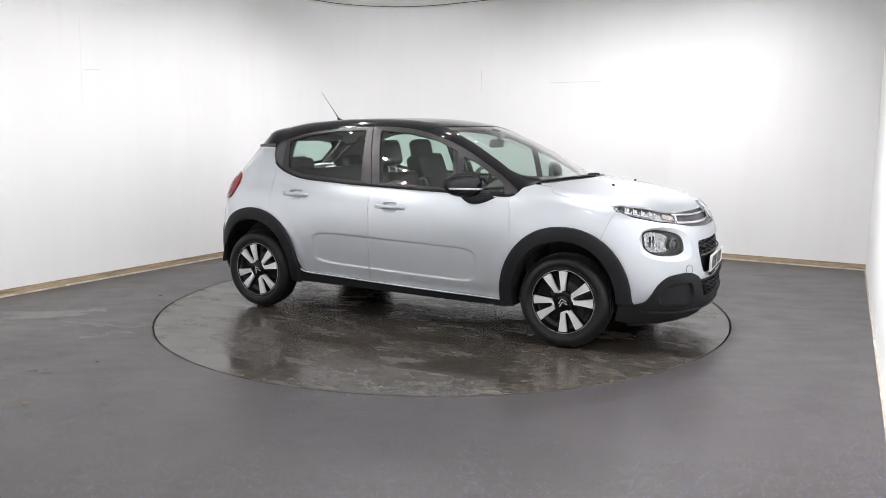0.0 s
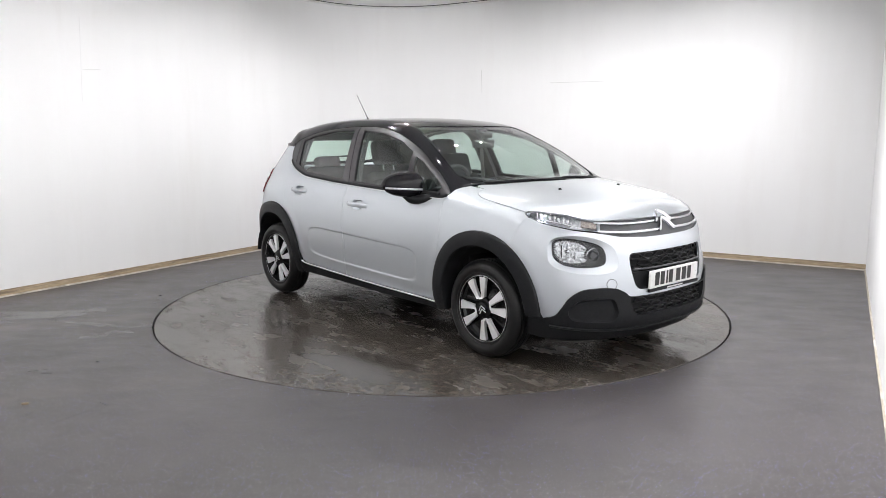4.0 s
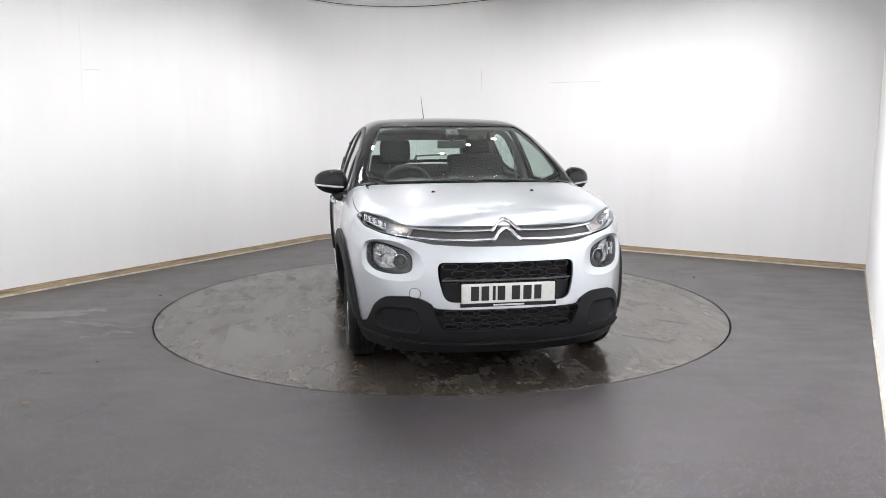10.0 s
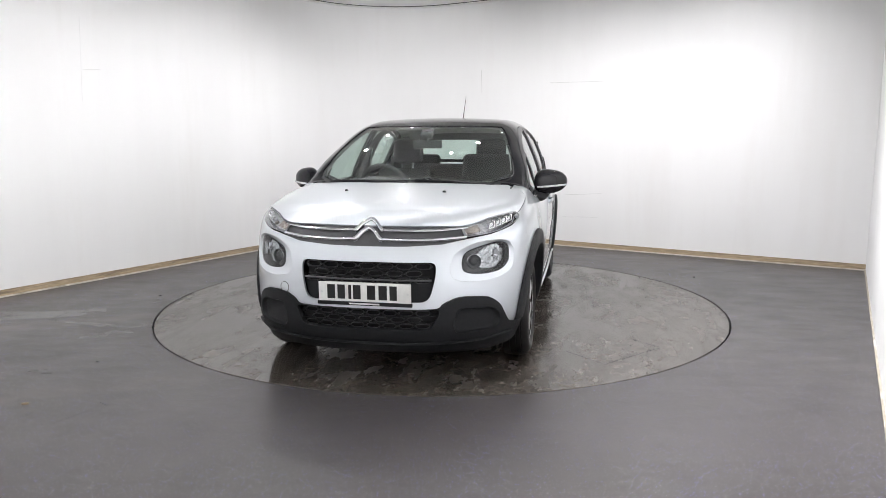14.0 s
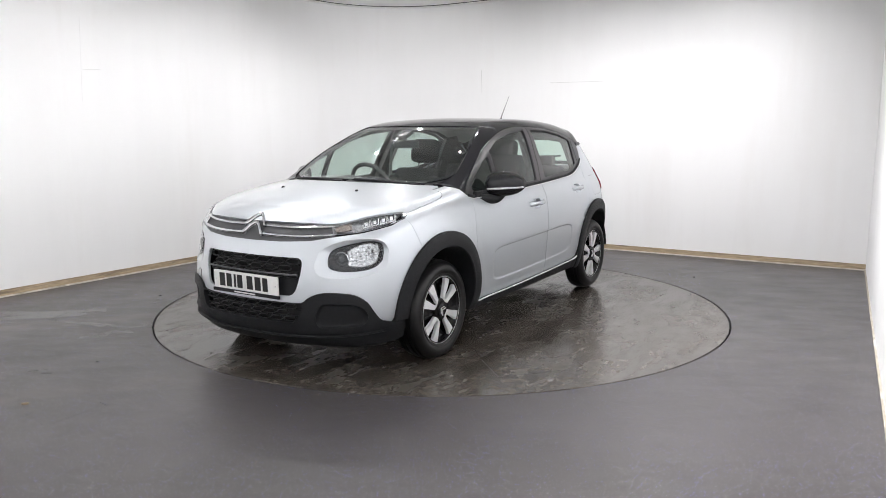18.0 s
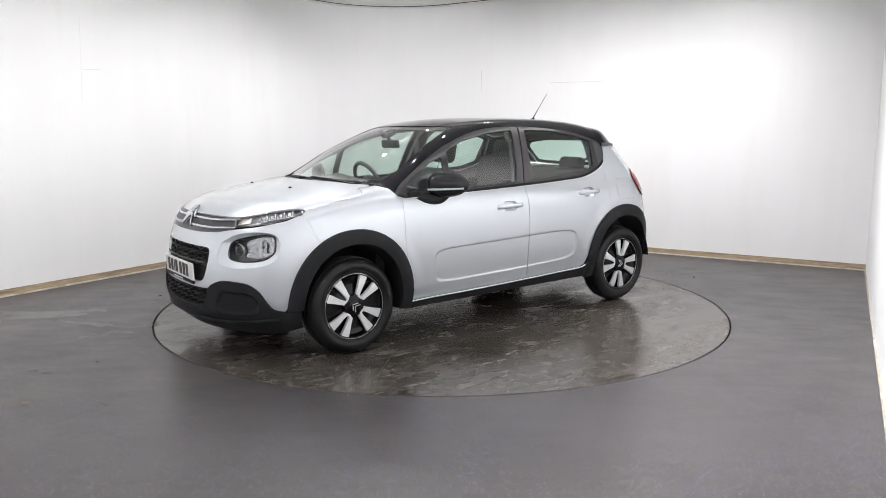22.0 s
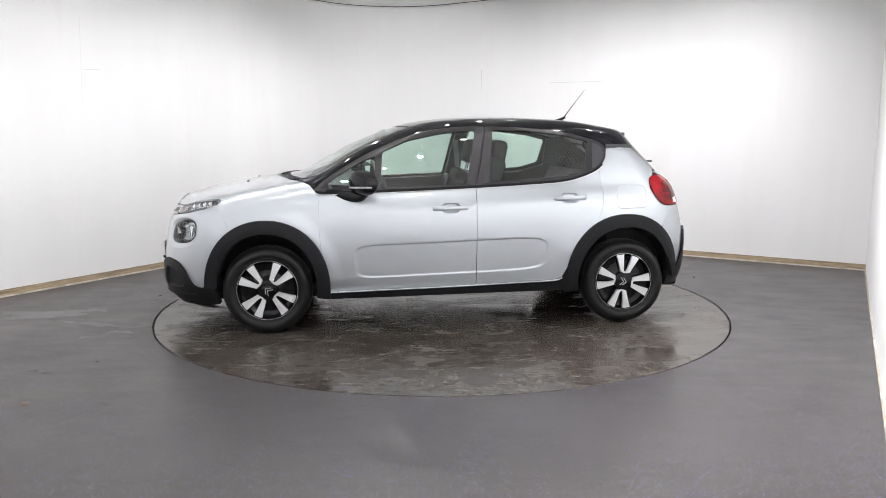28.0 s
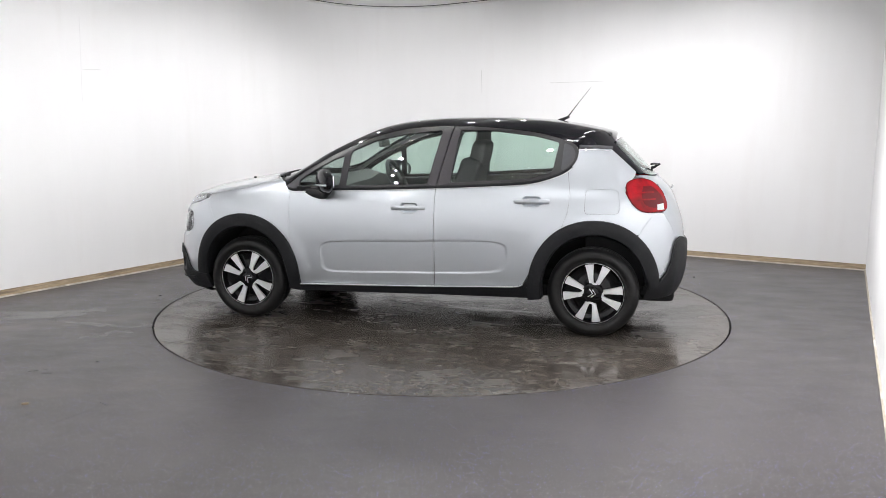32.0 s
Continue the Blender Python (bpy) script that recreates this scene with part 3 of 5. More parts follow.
def rounded(pts, r, n=5):
    """A closed outline with every corner rounded by about r."""
    p, out = np.array(pts, float), []
    for i in range(len(p)):
        a, b, c = p[i - 1], p[i], p[(i + 1) % len(p)]
        u, v = a - b, c - b
        k = min(r, 0.48 * np.linalg.norm(u), 0.48 * np.linalg.norm(v))
        s, e = b + u / np.linalg.norm(u) * k, b + v / np.linalg.norm(v) * k
        for t in np.linspace(0, 1, n):
            out.append((1 - t) ** 2 * s + 2 * t * (1 - t) * b + t * t * e)
    return out


def on_side(pts):
    """Places on the left flank from (x, z)."""
    return SIDE.place(np.array(pts, float))


def on_nose(pts):
    """Places on the nose from (y, z): the ray runs forward."""
    p = np.array(pts, float)
    lo, hi = np.full(len(p), 0.9), np.full(len(p), 2.4)
    for _ in range(26):
        m = (lo + hi) / 2
        inside = body(m, p[:, 0], p[:, 1]) < 0
        lo, hi = np.where(inside, m, lo), np.where(inside, hi, m)
    return np.stack([lo, p[:, 0], p[:, 1]], -1)


def nose_places(pts, s=1):
    """Places round the nose from (a, z): a runs round the front from the middle line."""
    return NOSE_CHART.place(np.array([(a * s, z) for a, z in pts], float))


def dense(pts, n=6):
    """Straight stretches cut short, so that two panels share one seam."""
    p, out = np.array(pts, float), []
    for a, b in zip(p, p[1:]):
        out += [tuple(a + (b - a) * i / n) for i in range(n)]
    return out + [tuple(p[-1])]


def on_top(pts):
    return TOP.place(np.array(pts, float))


def both_sides(half):
    """A closed outline from its left half, given from the middle line to the middle line."""
    h = np.array(half, float)
    m = h[::-1] * np.array([1, -1, 1])
    return np.vstack([h, m[[i for i in range(len(m)) if abs(m[i, 1]) > 1e-4]]])


def inside_outline(p, poly):
    x, y = p[:, 0], p[:, 1]
    hit = np.zeros(len(p), bool)
    for (x0, y0), (x1, y1) in zip(poly, np.roll(poly, -1, 0)):
        if y0 != y1:
            hit ^= ((y0 > y) != (y1 > y)) & (x < (x1 - x0) * (y - y0) / (y1 - y0) + x0)
    return hit


def resample(poly, step):
    out = []
    for a, b in zip(poly, np.roll(poly, -1, 0)):
        n = max(1, int(np.ceil(np.linalg.norm(b - a) / step)))
        out += [a + (b - a) * i / n for i in range(n)]
    out = np.array(out)
    keep = np.linalg.norm(out - np.roll(out, 1, 0), axis=1) > 1e-4
    return out[keep]


def inset(poly, gap):
    area = 0.5 * np.sum(poly[:, 0] * np.roll(poly[:, 1], -1) - np.roll(poly[:, 0], -1) * poly[:, 1])
    d = np.roll(poly, -1, 0) - np.roll(poly, 1, 0)
    n = np.stack([-d[:, 1], d[:, 0]], -1) / np.maximum(np.linalg.norm(d, axis=1, keepdims=True), 1e-9)
    return poly + n * gap * (1 if area > 0 else -1)


def skin_mesh(name, chart, outline, mat, holes=(), off=0.0, gap=0.0014, step=0.03, depth=0.014, side=1, more=None):
    """A panel of the car's skin inside an outline of places on it, with its returned edge. side -1 mirrors it."""
    ring = [chart.inverse(np.array(o, float)) for o in (outline, *holes)]
    ring = [inset(resample(ring[0], step), gap)] + [inset(resample(r, step * 0.7), -gap) for r in ring[1:]]
    lo, hi = ring[0].min(0), ring[0].max(0)
    gx, gy = np.meshgrid(np.arange(lo[0] + step / 2, hi[0], step), np.arange(lo[1] + step / 2, hi[1], step))
    grid = np.stack([gx.ravel(), gy.ravel()], -1)
    if more is not None:
        far = np.concatenate([np.min(np.linalg.norm(g[:, None] - more[None], axis=2), axis=1) for g in np.array_split(grid, max(1, len(grid) // 400))])
        grid = np.vstack([grid[far > 0.006], more])
    keep = inside_outline(grid, ring[0])
    for r in ring[1:]:
        keep &= ~inside_outline(grid, r)
    edge = np.vstack(ring)
    grid = grid[keep]
    if len(grid):
        near = np.concatenate([np.min(np.linalg.norm(g[:, None] - edge[None], axis=2), axis=1) for g in np.array_split(grid, max(1, len(grid) // 400))])
        grid = grid[near > min(0.004, step * 0.45)] if more is not None else grid[near > step * 0.45]
    pts, con, start = np.vstack([edge, grid]), [], 0
    for r in ring:
        con += [(start + i, start + (i + 1) % len(r)) for i in range(len(r))]
        start += len(r)
    from mathutils import geometry
    v2, _, tris, *_ = geometry.delaunay_2d_cdt([Vector(p) for p in pts], con, [], 0, 1e-6)
    v2 = np.array([tuple(v) for v in v2])
    mid = np.array([v2[list(t)].mean(0) for t in tris])
    ok = inside_outline(mid, ring[0])
    for r in ring[1:]:
        ok &= ~inside_outline(mid, r)
    tris = [tuple(t) for t, k in zip(tris, ok) if k]
    p = chart.place(v2, off)
    n = skin_normal(p)
    # outward winding
    faces = []
    for t in tris:
        c = np.cross(p[t[1]] - p[t[0]], p[t[2]] - p[t[0]])
        faces.append(t if c @ n[list(t)].sum(0) > 0 else (t[0], t[2], t[1]))
    verts = [tuple(v) for v in p]
    norms = [n[i] for f in faces for i in f]
    count = {}
    for f in faces:
        for a, b in zip(f, f[1:] + f[:1]):
            count[(a, b)] = 1
    rim = [(a, b) for (a, b) in count if (b, a) not in count]
    top_id, low_id = {}, {}
    for a, b in rim:
        for i in (a, b):
            if i not in top_id:
                top_id[i] = len(verts)
                verts.append(tuple(p[i]))
                low_id[i] = len(verts)
                verts.append(tuple(p[i] - n[i] * depth))
    for a, b in rim:
        f = (top_id[b], top_id[a], low_id[a], low_id[b])
        q = [np.array(verts[i]) for i in f]
        c = np.cross(q[2] - q[0], q[3] - q[1])
        c = c / max(np.linalg.norm(c), 1e-9)
        faces.append(f)
        norms += [c] * 4
    verts, norms = np.array(verts), np.array(norms)
    if side < 0:
        verts = verts * np.array([1, -1, 1])
        out, i = [], 0
        k = []
        for f in faces:
            k += list(range(i, i + len(f)))[::-1]
            out.append(f[::-1])
            i += len(f)
        faces, norms = out, norms[k] * np.array([1, -1, 1])
    return mesh_of(name, verts, faces, mat, True, [tuple(v) for v in norms])


def recess_rows():
    """Close rows of points along the edge of the doors' long recess."""
    out = []
    for r in (0.87, 0.91, 0.945, 0.965, 0.985, 1.006):
        for k, power in ((1, 13), (-1, 8)):
            ends = []
            um = (r ** 5 - 0.3 ** 5) ** (1 / power)
            for v in (1, -1):
                ends += [(u, v * (r ** 5 - u ** power) ** 0.2) for u in np.linspace(0, um, 170)]
            ends += [((r ** 5 - abs(v) ** 5) ** (1 / power), v) for v in np.linspace(-0.85, 0.85, 60)]
            for u, v in ends:
                x = k * u * .685 - .012
                out.append((x, v * .118 + .517 - .032 * x))
    p = np.array(out)
    keep = [0]
    for i in range(1, len(p)):
        if np.linalg.norm(p[i] - p[keep[-1]]) > 0.003:
            keep.append(i)
    return p[keep]


def skin(name, chart, outline, mat, parent, label="", **k):
    return part(name, skin_mesh(name, chart, outline, mat, **k), mat, parent, label)


# ---- the car ----
FRONT_AXLE, REAR_AXLE, HUB = 1.27, -1.27, 0.308
GEOM_F, GEOM_R = (FRONT_AXLE, 0.432, 0.488), (REAR_AXLE, 0.442, 0.496)


def arch(geom, a0, a1, n=18, grow=0.0):
    """The wheel arch's outer edge from angle a0 to a1 (degrees, 0 towards the nose), as (x, z)."""
    cx, rx, rz = geom
    out = []
    for a in np.radians(np.linspace(a0, a1, n)):
        c, s = np.cos(a), np.sin(a)
        out.append((cx + (rx + grow) * np.sign(c) * abs(c) ** 0.94, HUB + (rz + grow) * np.sign(s) * abs(s) ** 0.94))
    return out


BELT = through_points([(0.945, 0.997), (0.90, 0.978), (0.82, 0.975), (0.4, 0.987), (-0.182, 1.008), (-0.55, 1.026), (-0.82, 1.045), (-0.98, 1.085), (-1.085, 1.135),
                       (-1.135, 1.195), (-1.148, 1.255)], 6)
DLO_TOP = through_points([(-1.148, 1.255), (-1.125, 1.296), (-1.06, 1.328), (-0.86, 1.380), (-0.57, 1.414), (-0.28, 1.427), (-0.035, 1.419), (0.168, 1.389),
                          (0.371, 1.326), (0.571, 1.240), (0.771, 1.127), (0.88, 1.052), (0.945, 0.997)], 6)


def belt_between(x0, x1):
    return [p for p in BELT if min(x0, x1) <= p[0] <= max(x0, x1)]


def top_between(x0, x1):
    return [p for p in DLO_TOP if min(x0, x1) <= p[0] <= max(x0, x1)]


BONNET_EDGE = through_points([(1.59, 0.919), (1.459, 0.946), (1.307, 0.972), (1.215, 0.988), (1.165, 1.008), (1.148, 1.03)], 5)
LAMP = [(-1.50, 1.062), (-1.468, 1.035), (-1.462, 0.985), (-1.487, 0.94), (-1.55, 0.885), (-1.61, 0.861)]
HEAD = through_points([(0.797, 0.722), (0.788, 0.772), (0.715, 0.787), (0.600, 0.766), (0.530, 0.738), (0.506, 0.690), (0.517, 0.638), (0.60, 0.621), (0.72, 0.632), (0.783, 0.672), (0.797, 0.722)], 4)[:-1]
HEAD_HOLE = through_points([(0.785, 0.728), (0.757, 0.778), (0.68, 0.793), (0.572, 0.778), (0.475, 0.732), (0.438, 0.665), (0.460, 0.607), (0.56, 0.590), (0.68, 0.602), (0.765, 0.645), (0.785, 0.728)], 4)[:-1]
HEAD_HOLE = [(a + 0.035 * max(0.0, (a - 0.6) / 0.18), z + (0.008 if z > 0.7 else -0.004)) for a, z in HEAD_HOLE]
LAMP_RING = [(-1.463, .739, 1.017), (-1.475, .713, 1.052), (-1.52, .67, 1.07), (-1.58, .61, 1.071), (-1.645, .56, 1.048), (-1.694, .55, .997), (-1.724, .555, .939), (-1.737, .575, .888), (-1.72, .62, .861), (-1.666, .688, .857), (-1.59, .747, .861), (-1.534, .769, .891), (-1.491, .768, .943)]
BUMPER_SEAM = [(1.585, 0.897), (1.545, 0.815), (1.504, 0.722)]
TAIL_SEAM = [(-1.655, 0.850), (-1.60, 0.778), (-1.558, 0.712)]
GATE_SEAM = [(0.520, 0.628), (0.565, 0.72), (0.610, 0.80), (0.632, 0.846)]
GRILLE = rounded([(0.378, 0.695), (0.378, 0.62), (0.345, 0.483), (-0.345, 0.483), (-0.378, 0.62), (-0.378, 0.695)], 0.05)
DRL = through_points([(0.527, 0.868), (0.598, 0.880), (0.725, 0.910), (0.80, 0.920), (0.905, 0.929), (0.946, 0.927), (0.952, 0.910), (0.85, 0.873), (0.69, 0.838), (0.535, 0.821)], 4)


def loft(a, b, c=None):
    """A band between two closed rings of as many points."""
    rings = [r for r in (a, b, c) if r is not None]
    n = len(rings[0])
    verts = np.vstack(rings)
    faces = []
    for k in range(len(rings) - 1):
        for i in range(n):
            j = (i + 1) % n
            faces.append((k * n + i, k * n + j, (k + 1) * n + j, (k + 1) * n + i))
    return verts, faces


def mirrored(v, side):
    return np.array(v, float) * np.array([1, side, 1])


def build_car():
    car = empty("car", "silver five-door hatchback with black roof and black plastic cladding", "car")
    for s in (1, -1):
        car_flank(car, s)
        car_front_lamps(car, s)
        car_mirror(car, s)
    car_nose(car)
    car_top(car)
    car_tail(car)
    car_wheels(car)
    car_cabin(car)
    car_small(car)
    return car


def car_flank(car, s):
    k = dict(side=s)
    # wings, doors and quarters
    cups = []
    for x, z in ((0.006, 0.863), (-0.845, 0.920)):
        cups.append(rounded([(x + 0.05, z + 0.034), (x - 0.06, z + 0.034), (x - 0.075, z), (x - 0.055, z - 0.034), (x + 0.045, z - 0.034), (x + 0.06, z)], 0.03, 4))
    wing = BONNET_EDGE + [(1.02, 1.045), (0.965, 1.025), (0.945, 0.997), (0.902, 0.966), (0.906, 0.86), (0.906, 0.756), (0.896, 0.56)] + arch(GEOM_F, 156, 58) + dense(BUMPER_SEAM)[::-1]
    skin("front_wing", SIDE, on_side(wing), SILVER, car, gap=0.0007, **k)
    door = [(0.902, 0.970)] + belt_between(0.895, -0.17) + [(-0.180, 1.008), (-0.181, 0.7), (-0.178, 0.318), (0.3, 0.303), (0.838, 0.287)] + arch(GEOM_F, 180, 156, 8) + [(0.896, 0.56), (0.906, 0.756), (0.906, 0.86)]
    front_door = skin("door", SIDE, on_side(door), SILVER, car, holes=[on_side(cups[0])], gap=0.0008, step=0.014, more=recess_rows(), **k)
    rear = [(-0.182, 1.009)] + belt_between(-0.19, -1.07) + [(-1.084, 1.133), (-1.088, 1.08), (-1.103, 0.965), (-1.092, 0.86)] + arch(GEOM_R, 62, 13) + [(-0.80, 0.358), (-0.755, 0.338), (-0.5, 0.330), (-0.182, 0.318), (-0.183, 0.7)]
    rear_door = skin("door", SIDE, on_side(rear), SILVER, car, holes=[on_side(cups[1])], gap=0.0008, step=0.014, more=recess_rows(), **k)
    flap = rounded([(-1.205, 1.008), (-1.418, 1.004), (-1.428, 0.848), (-1.200, 0.842)], 0.035)
    quarter = [p for p in BELT if p[0] < -1.08] + [(-1.15, 1.276), (-1.25, 1.274), (-1.362, 1.268), (-1.45, 1.19), (-1.528, 1.117), (-1.52, 1.09)] + LAMP + dense(TAIL_SEAM) + arch(GEOM_R, 127, 62) + [(-1.092, 0.86), (-1.103, 0.965), (-1.088, 1.08)]
    skin("rear_quarter", SIDE, on_side(quarter), SILVER, car, holes=[on_side(flap)] if s > 0 else [], gap=0.0006, **k)
    if s > 0:
        skin("fuel_flap", SIDE, on_side(flap), SILVER, car, gap=0.0006, **k)
        part("flap_catch", box(0.012, 0.006, 0.02, pose(-1.418, 0.792, 0.882), 0.002), PLASTIC, car)
    # handles in their cups
    for owner, cup, x, z, y in ((front_door, cups[0], 0.006, 0.863, 0.848), (rear_door, cups[1], -0.845, 0.920, 0.812)):
        outer = SIDE.place(np.array([x, z]) + (np.array(cup) - np.array([x, z])) * 1.03, -0.0005)
        inner = SIDE.place(np.array(cup) * 0.75 + np.array([x, z]) * 0.25, -0.022)
        v, f = loft(outer, inner)
        f.append(tuple(range(len(outer), 2 * len(outer))))
        part("handle_cup", (mirrored(v, s), f if s > 0 else [q[::-1] for q in f]), SILVER, owner)
        path = [(x + dx, y + dy, z + dz) for dx, dy, dz in ((0.118, 0.004, -0.003), (0.09, 0.022, 0), (0.03, 0.032, 0.002), (-0.04, 0.033, 0.003), (-0.09, 0.025, 0.004), (-0.122, 0.005, 0.004))]
        bm = sweep(through_points(path, 4), 0.016, 0.03, ring=10)
        part("handle", bm if s > 0 else flip(bm), SILVER, owner, "body-coloured bar handle")
    # window surround, one for each door, with real openings
    glass_f = rounded([(0.485, 1.008), (0.462, 1.252), (0.294, 1.325), (0.05, 1.375), (-0.195, 1.397), (-0.115, 1.028)], 0.02)
    glass_q = rounded([(0.535, 1.01), (0.515, 1.218), (0.60, 1.188), (0.78, 1.085), (0.845, 1.035), (0.835, 1.003)], 0.015)
    glass_r = rounded([(-0.325, 1.398), (-0.282, 1.040), (-0.82, 1.072), (-0.975, 1.118), (-1.015, 1.315), (-0.855, 1.358), (-0.57, 1.394)], 0.02)
    frame_f = belt_between(0.95, -0.17) + [(-0.181, 1.009), (-0.225, 1.2), (-0.272, 1.426)] + top_between(-0.26, 0.95)[:-1]
    frame_r = [(-0.184, 1.010)] + belt_between(-0.19, -1.15) + top_between(-1.147, -0.28) + [(-0.276, 1.426), (-0.229, 1.2)]
    for name, out, holes in (("window_frame", frame_f, (glass_f, glass_q)), ("window_frame", frame_r, (glass_r,))):
        skin(name, SIDE, on_side(out), TRIM, car, "satin dark grey window surround", holes=[on_side(h) for h in holes], off=0.001, gap=0.0015, **k)
    for out in (glass_f, glass_q, glass_r):
        pane = skin("side_window", SIDE, on_side(out), GLASS, car, off=-0.008, gap=-0.004, depth=0.001, step=0.05, **k)
        pane.visible_shadow = False
    for out in ([(-0.122, 1.03), (-0.179, 1.014), (-0.268, 1.422), (-0.202, 1.408)], [(-0.187, 1.014), (-0.277, 1.040), (-0.320, 1.402), (-0.279, 1.422)]):
        skin("pillar_cover", SIDE, on_side(rounded(out, 0.008)), PILLAR, car, "satin grey door pillar cover", off=0.0035, gap=0.0, depth=0.004, step=0.04, **k)
    bar = through_points([(p[0], p[1]) for p in BELT[3:-10]], 2)
    strip = SIDE.place(np.array(bar), 0.004)
    bm = sweep([tuple(q) for q in strip], 0.012, 0.022, ring=8)
    part("belt_moulding", bm if s > 0 else flip(bm), PLASTIC, car)
    strip = SIDE.place(np.array(bar) + (0.0, -0.012), 0.006)
    bm = sweep([tuple(q) for q in strip], 0.006, 0.005, ring=6)
    part("belt_line", bm if s > 0 else flip(bm), ALLOY, car, "thin bright line under the side windows")
    skin("quarter_trim", SIDE, on_side(rounded([(-1.035, 1.125), (-1.048, 1.312), (-1.105, 1.288), (-1.128, 1.245), (-1.118, 1.198), (-1.08, 1.15)], 0.015)), GREY_TRIM, car, off=0.004, gap=0.0, **k)
    # cladding: arches and sill
    for geom, a0, a1 in ((GEOM_F, 2, 188), (GEOM_R, -7, 176)):
        part("wheel_arch", arch_mesh(geom, a0, a1, s), PLASTIC, car, "black grained plastic arch cladding")
        part("arch_liner", liner_mesh(geom[0], s), DARK, car)
    sill = [(0.835, 0.283), (0.3, 0.299), (-0.178, 0.314), (-0.5, 0.326), (-0.755, 0.334), (-0.80, 0.352), (-0.845, 0.395), (-0.90, 0.33), (-0.93, 0.255), (-0.2, 0.25), (0.5, 0.236), (0.875, 0.231), (0.862, 0.283)]
    skin("sill", SIDE, on_side(sill), PLASTIC, car, off=0.012, depth=0.05, **k)
    # bright strip in place of the light caught by the door's lower lip
    strip = SIDE.place(np.array(through_points([(0.838, 0.285), (0.3, 0.301), (-0.178, 0.316), (-0.5, 0.328), (-0.74, 0.336), (-0.80, 0.355)], 6)), 0.017)
    bm = sweep([tuple(q) for q in strip], 0.016, 0.009, ring=8)
    part("sill_highlight", bm if s > 0 else flip(bm), ALLOY, car)
    # inner door trims and pillars
    skin("door_trim", SIDE, on_side([(0.88, 0.96), (-0.15, 1.0), (-0.15, 0.35), (0.8, 0.35)]), CABIN, car, off=-0.055, depth=0.01, step=0.07, **k)
    skin("door_trim", SIDE, on_side([(-0.17, 1.0), (-0.80, 1.03), (-1.10, 1.12), (-1.10, 0.7), (-0.80, 0.35), (-0.17, 0.35)]), CABIN, car, off=-0.055, depth=0.01, step=0.07, **k)
    skin("pillar_trim", SIDE, on_side([(-0.13, 1.0), (-0.22, 1.42), (-0.33, 1.42), (-0.26, 1.0)]), CABIN, car, off=-0.05, depth=0.03, step=0.06, **k)
    skin("pillar_trim", SIDE, on_side([(-1.02, 1.08), (-1.02, 1.33), (-1.18, 1.35), (-1.50, 1.12), (-1.50, 0.8), (-1.1, 0.8)]), CABIN, car, off=-0.05, depth=0.03, step=0.06, **k)


def arch_mesh(geom, a0, a1, s):
    """Cladding over a wheel: a broad grained band with a rolled lip that turns in towards the tyre."""
    n = 40
    rows = []
    for width, off in ((0.0, 0.001), (0.002, 0.016), (0.012, 0.021), (0.055, 0.023), (0.086, 0.021), (0.092, 0.015), (0.094, -0.02), (0.098, -0.09)):
        cx, rx, rz = geom
        pts = arch((cx, rx - width, rz - width * 1.02), a0, a1, n)
        p = SIDE.place(np.array(pts), off)
        rows.append(p)
    verts = np.vstack(rows)
    faces = []
    for r in range(len(rows) - 1):
        for i in range(n - 1):
            faces.append((r * n + i, r * n + i + 1, (r + 1) * n + i + 1, (r + 1) * n + i))
    faces.append([r * n for r in range(len(rows))])
    faces.append([r * n + n - 1 for r in range(len(rows) - 1, -1, -1)])
    if s < 0:
        faces = [f[::-1] for f in faces]
    return mirrored(verts, s), faces


def liner_mesh(cx, s):
    verts, faces, n = [], [], 22
    for i in range(n + 1):
        a = math.radians(5 + 170 * i / n)
        for y in (0.42, 0.80):
            verts.append((cx + 0.372 * math.cos(a), y * s, HUB + 0.385 * math.sin(a)))
    for i in range(n):
        faces.append((2 * i, 2 * i + 1, 2 * i + 3, 2 * i + 2))
    faces.append(list(range(0, 2 * n + 2, 2)))
    return verts, faces


BLACK_TOP = [tuple(p) for p in through_points([(1.70, 0.745, 0.325), (1.756, 0.715, 0.345), (1.80, 0.70, 0.40), (1.83, 0.68, 0.452), (1.883, 0.635, 0.496), (1.95, 0.56, 0.508), (2.0, 0.489, 0.505), (2.03, 0.42, 0.475), (2.04, 0.395, 0.452), (2.06, 0.32, 0.446), (2.09, 0.0, 0.446)], 4)]


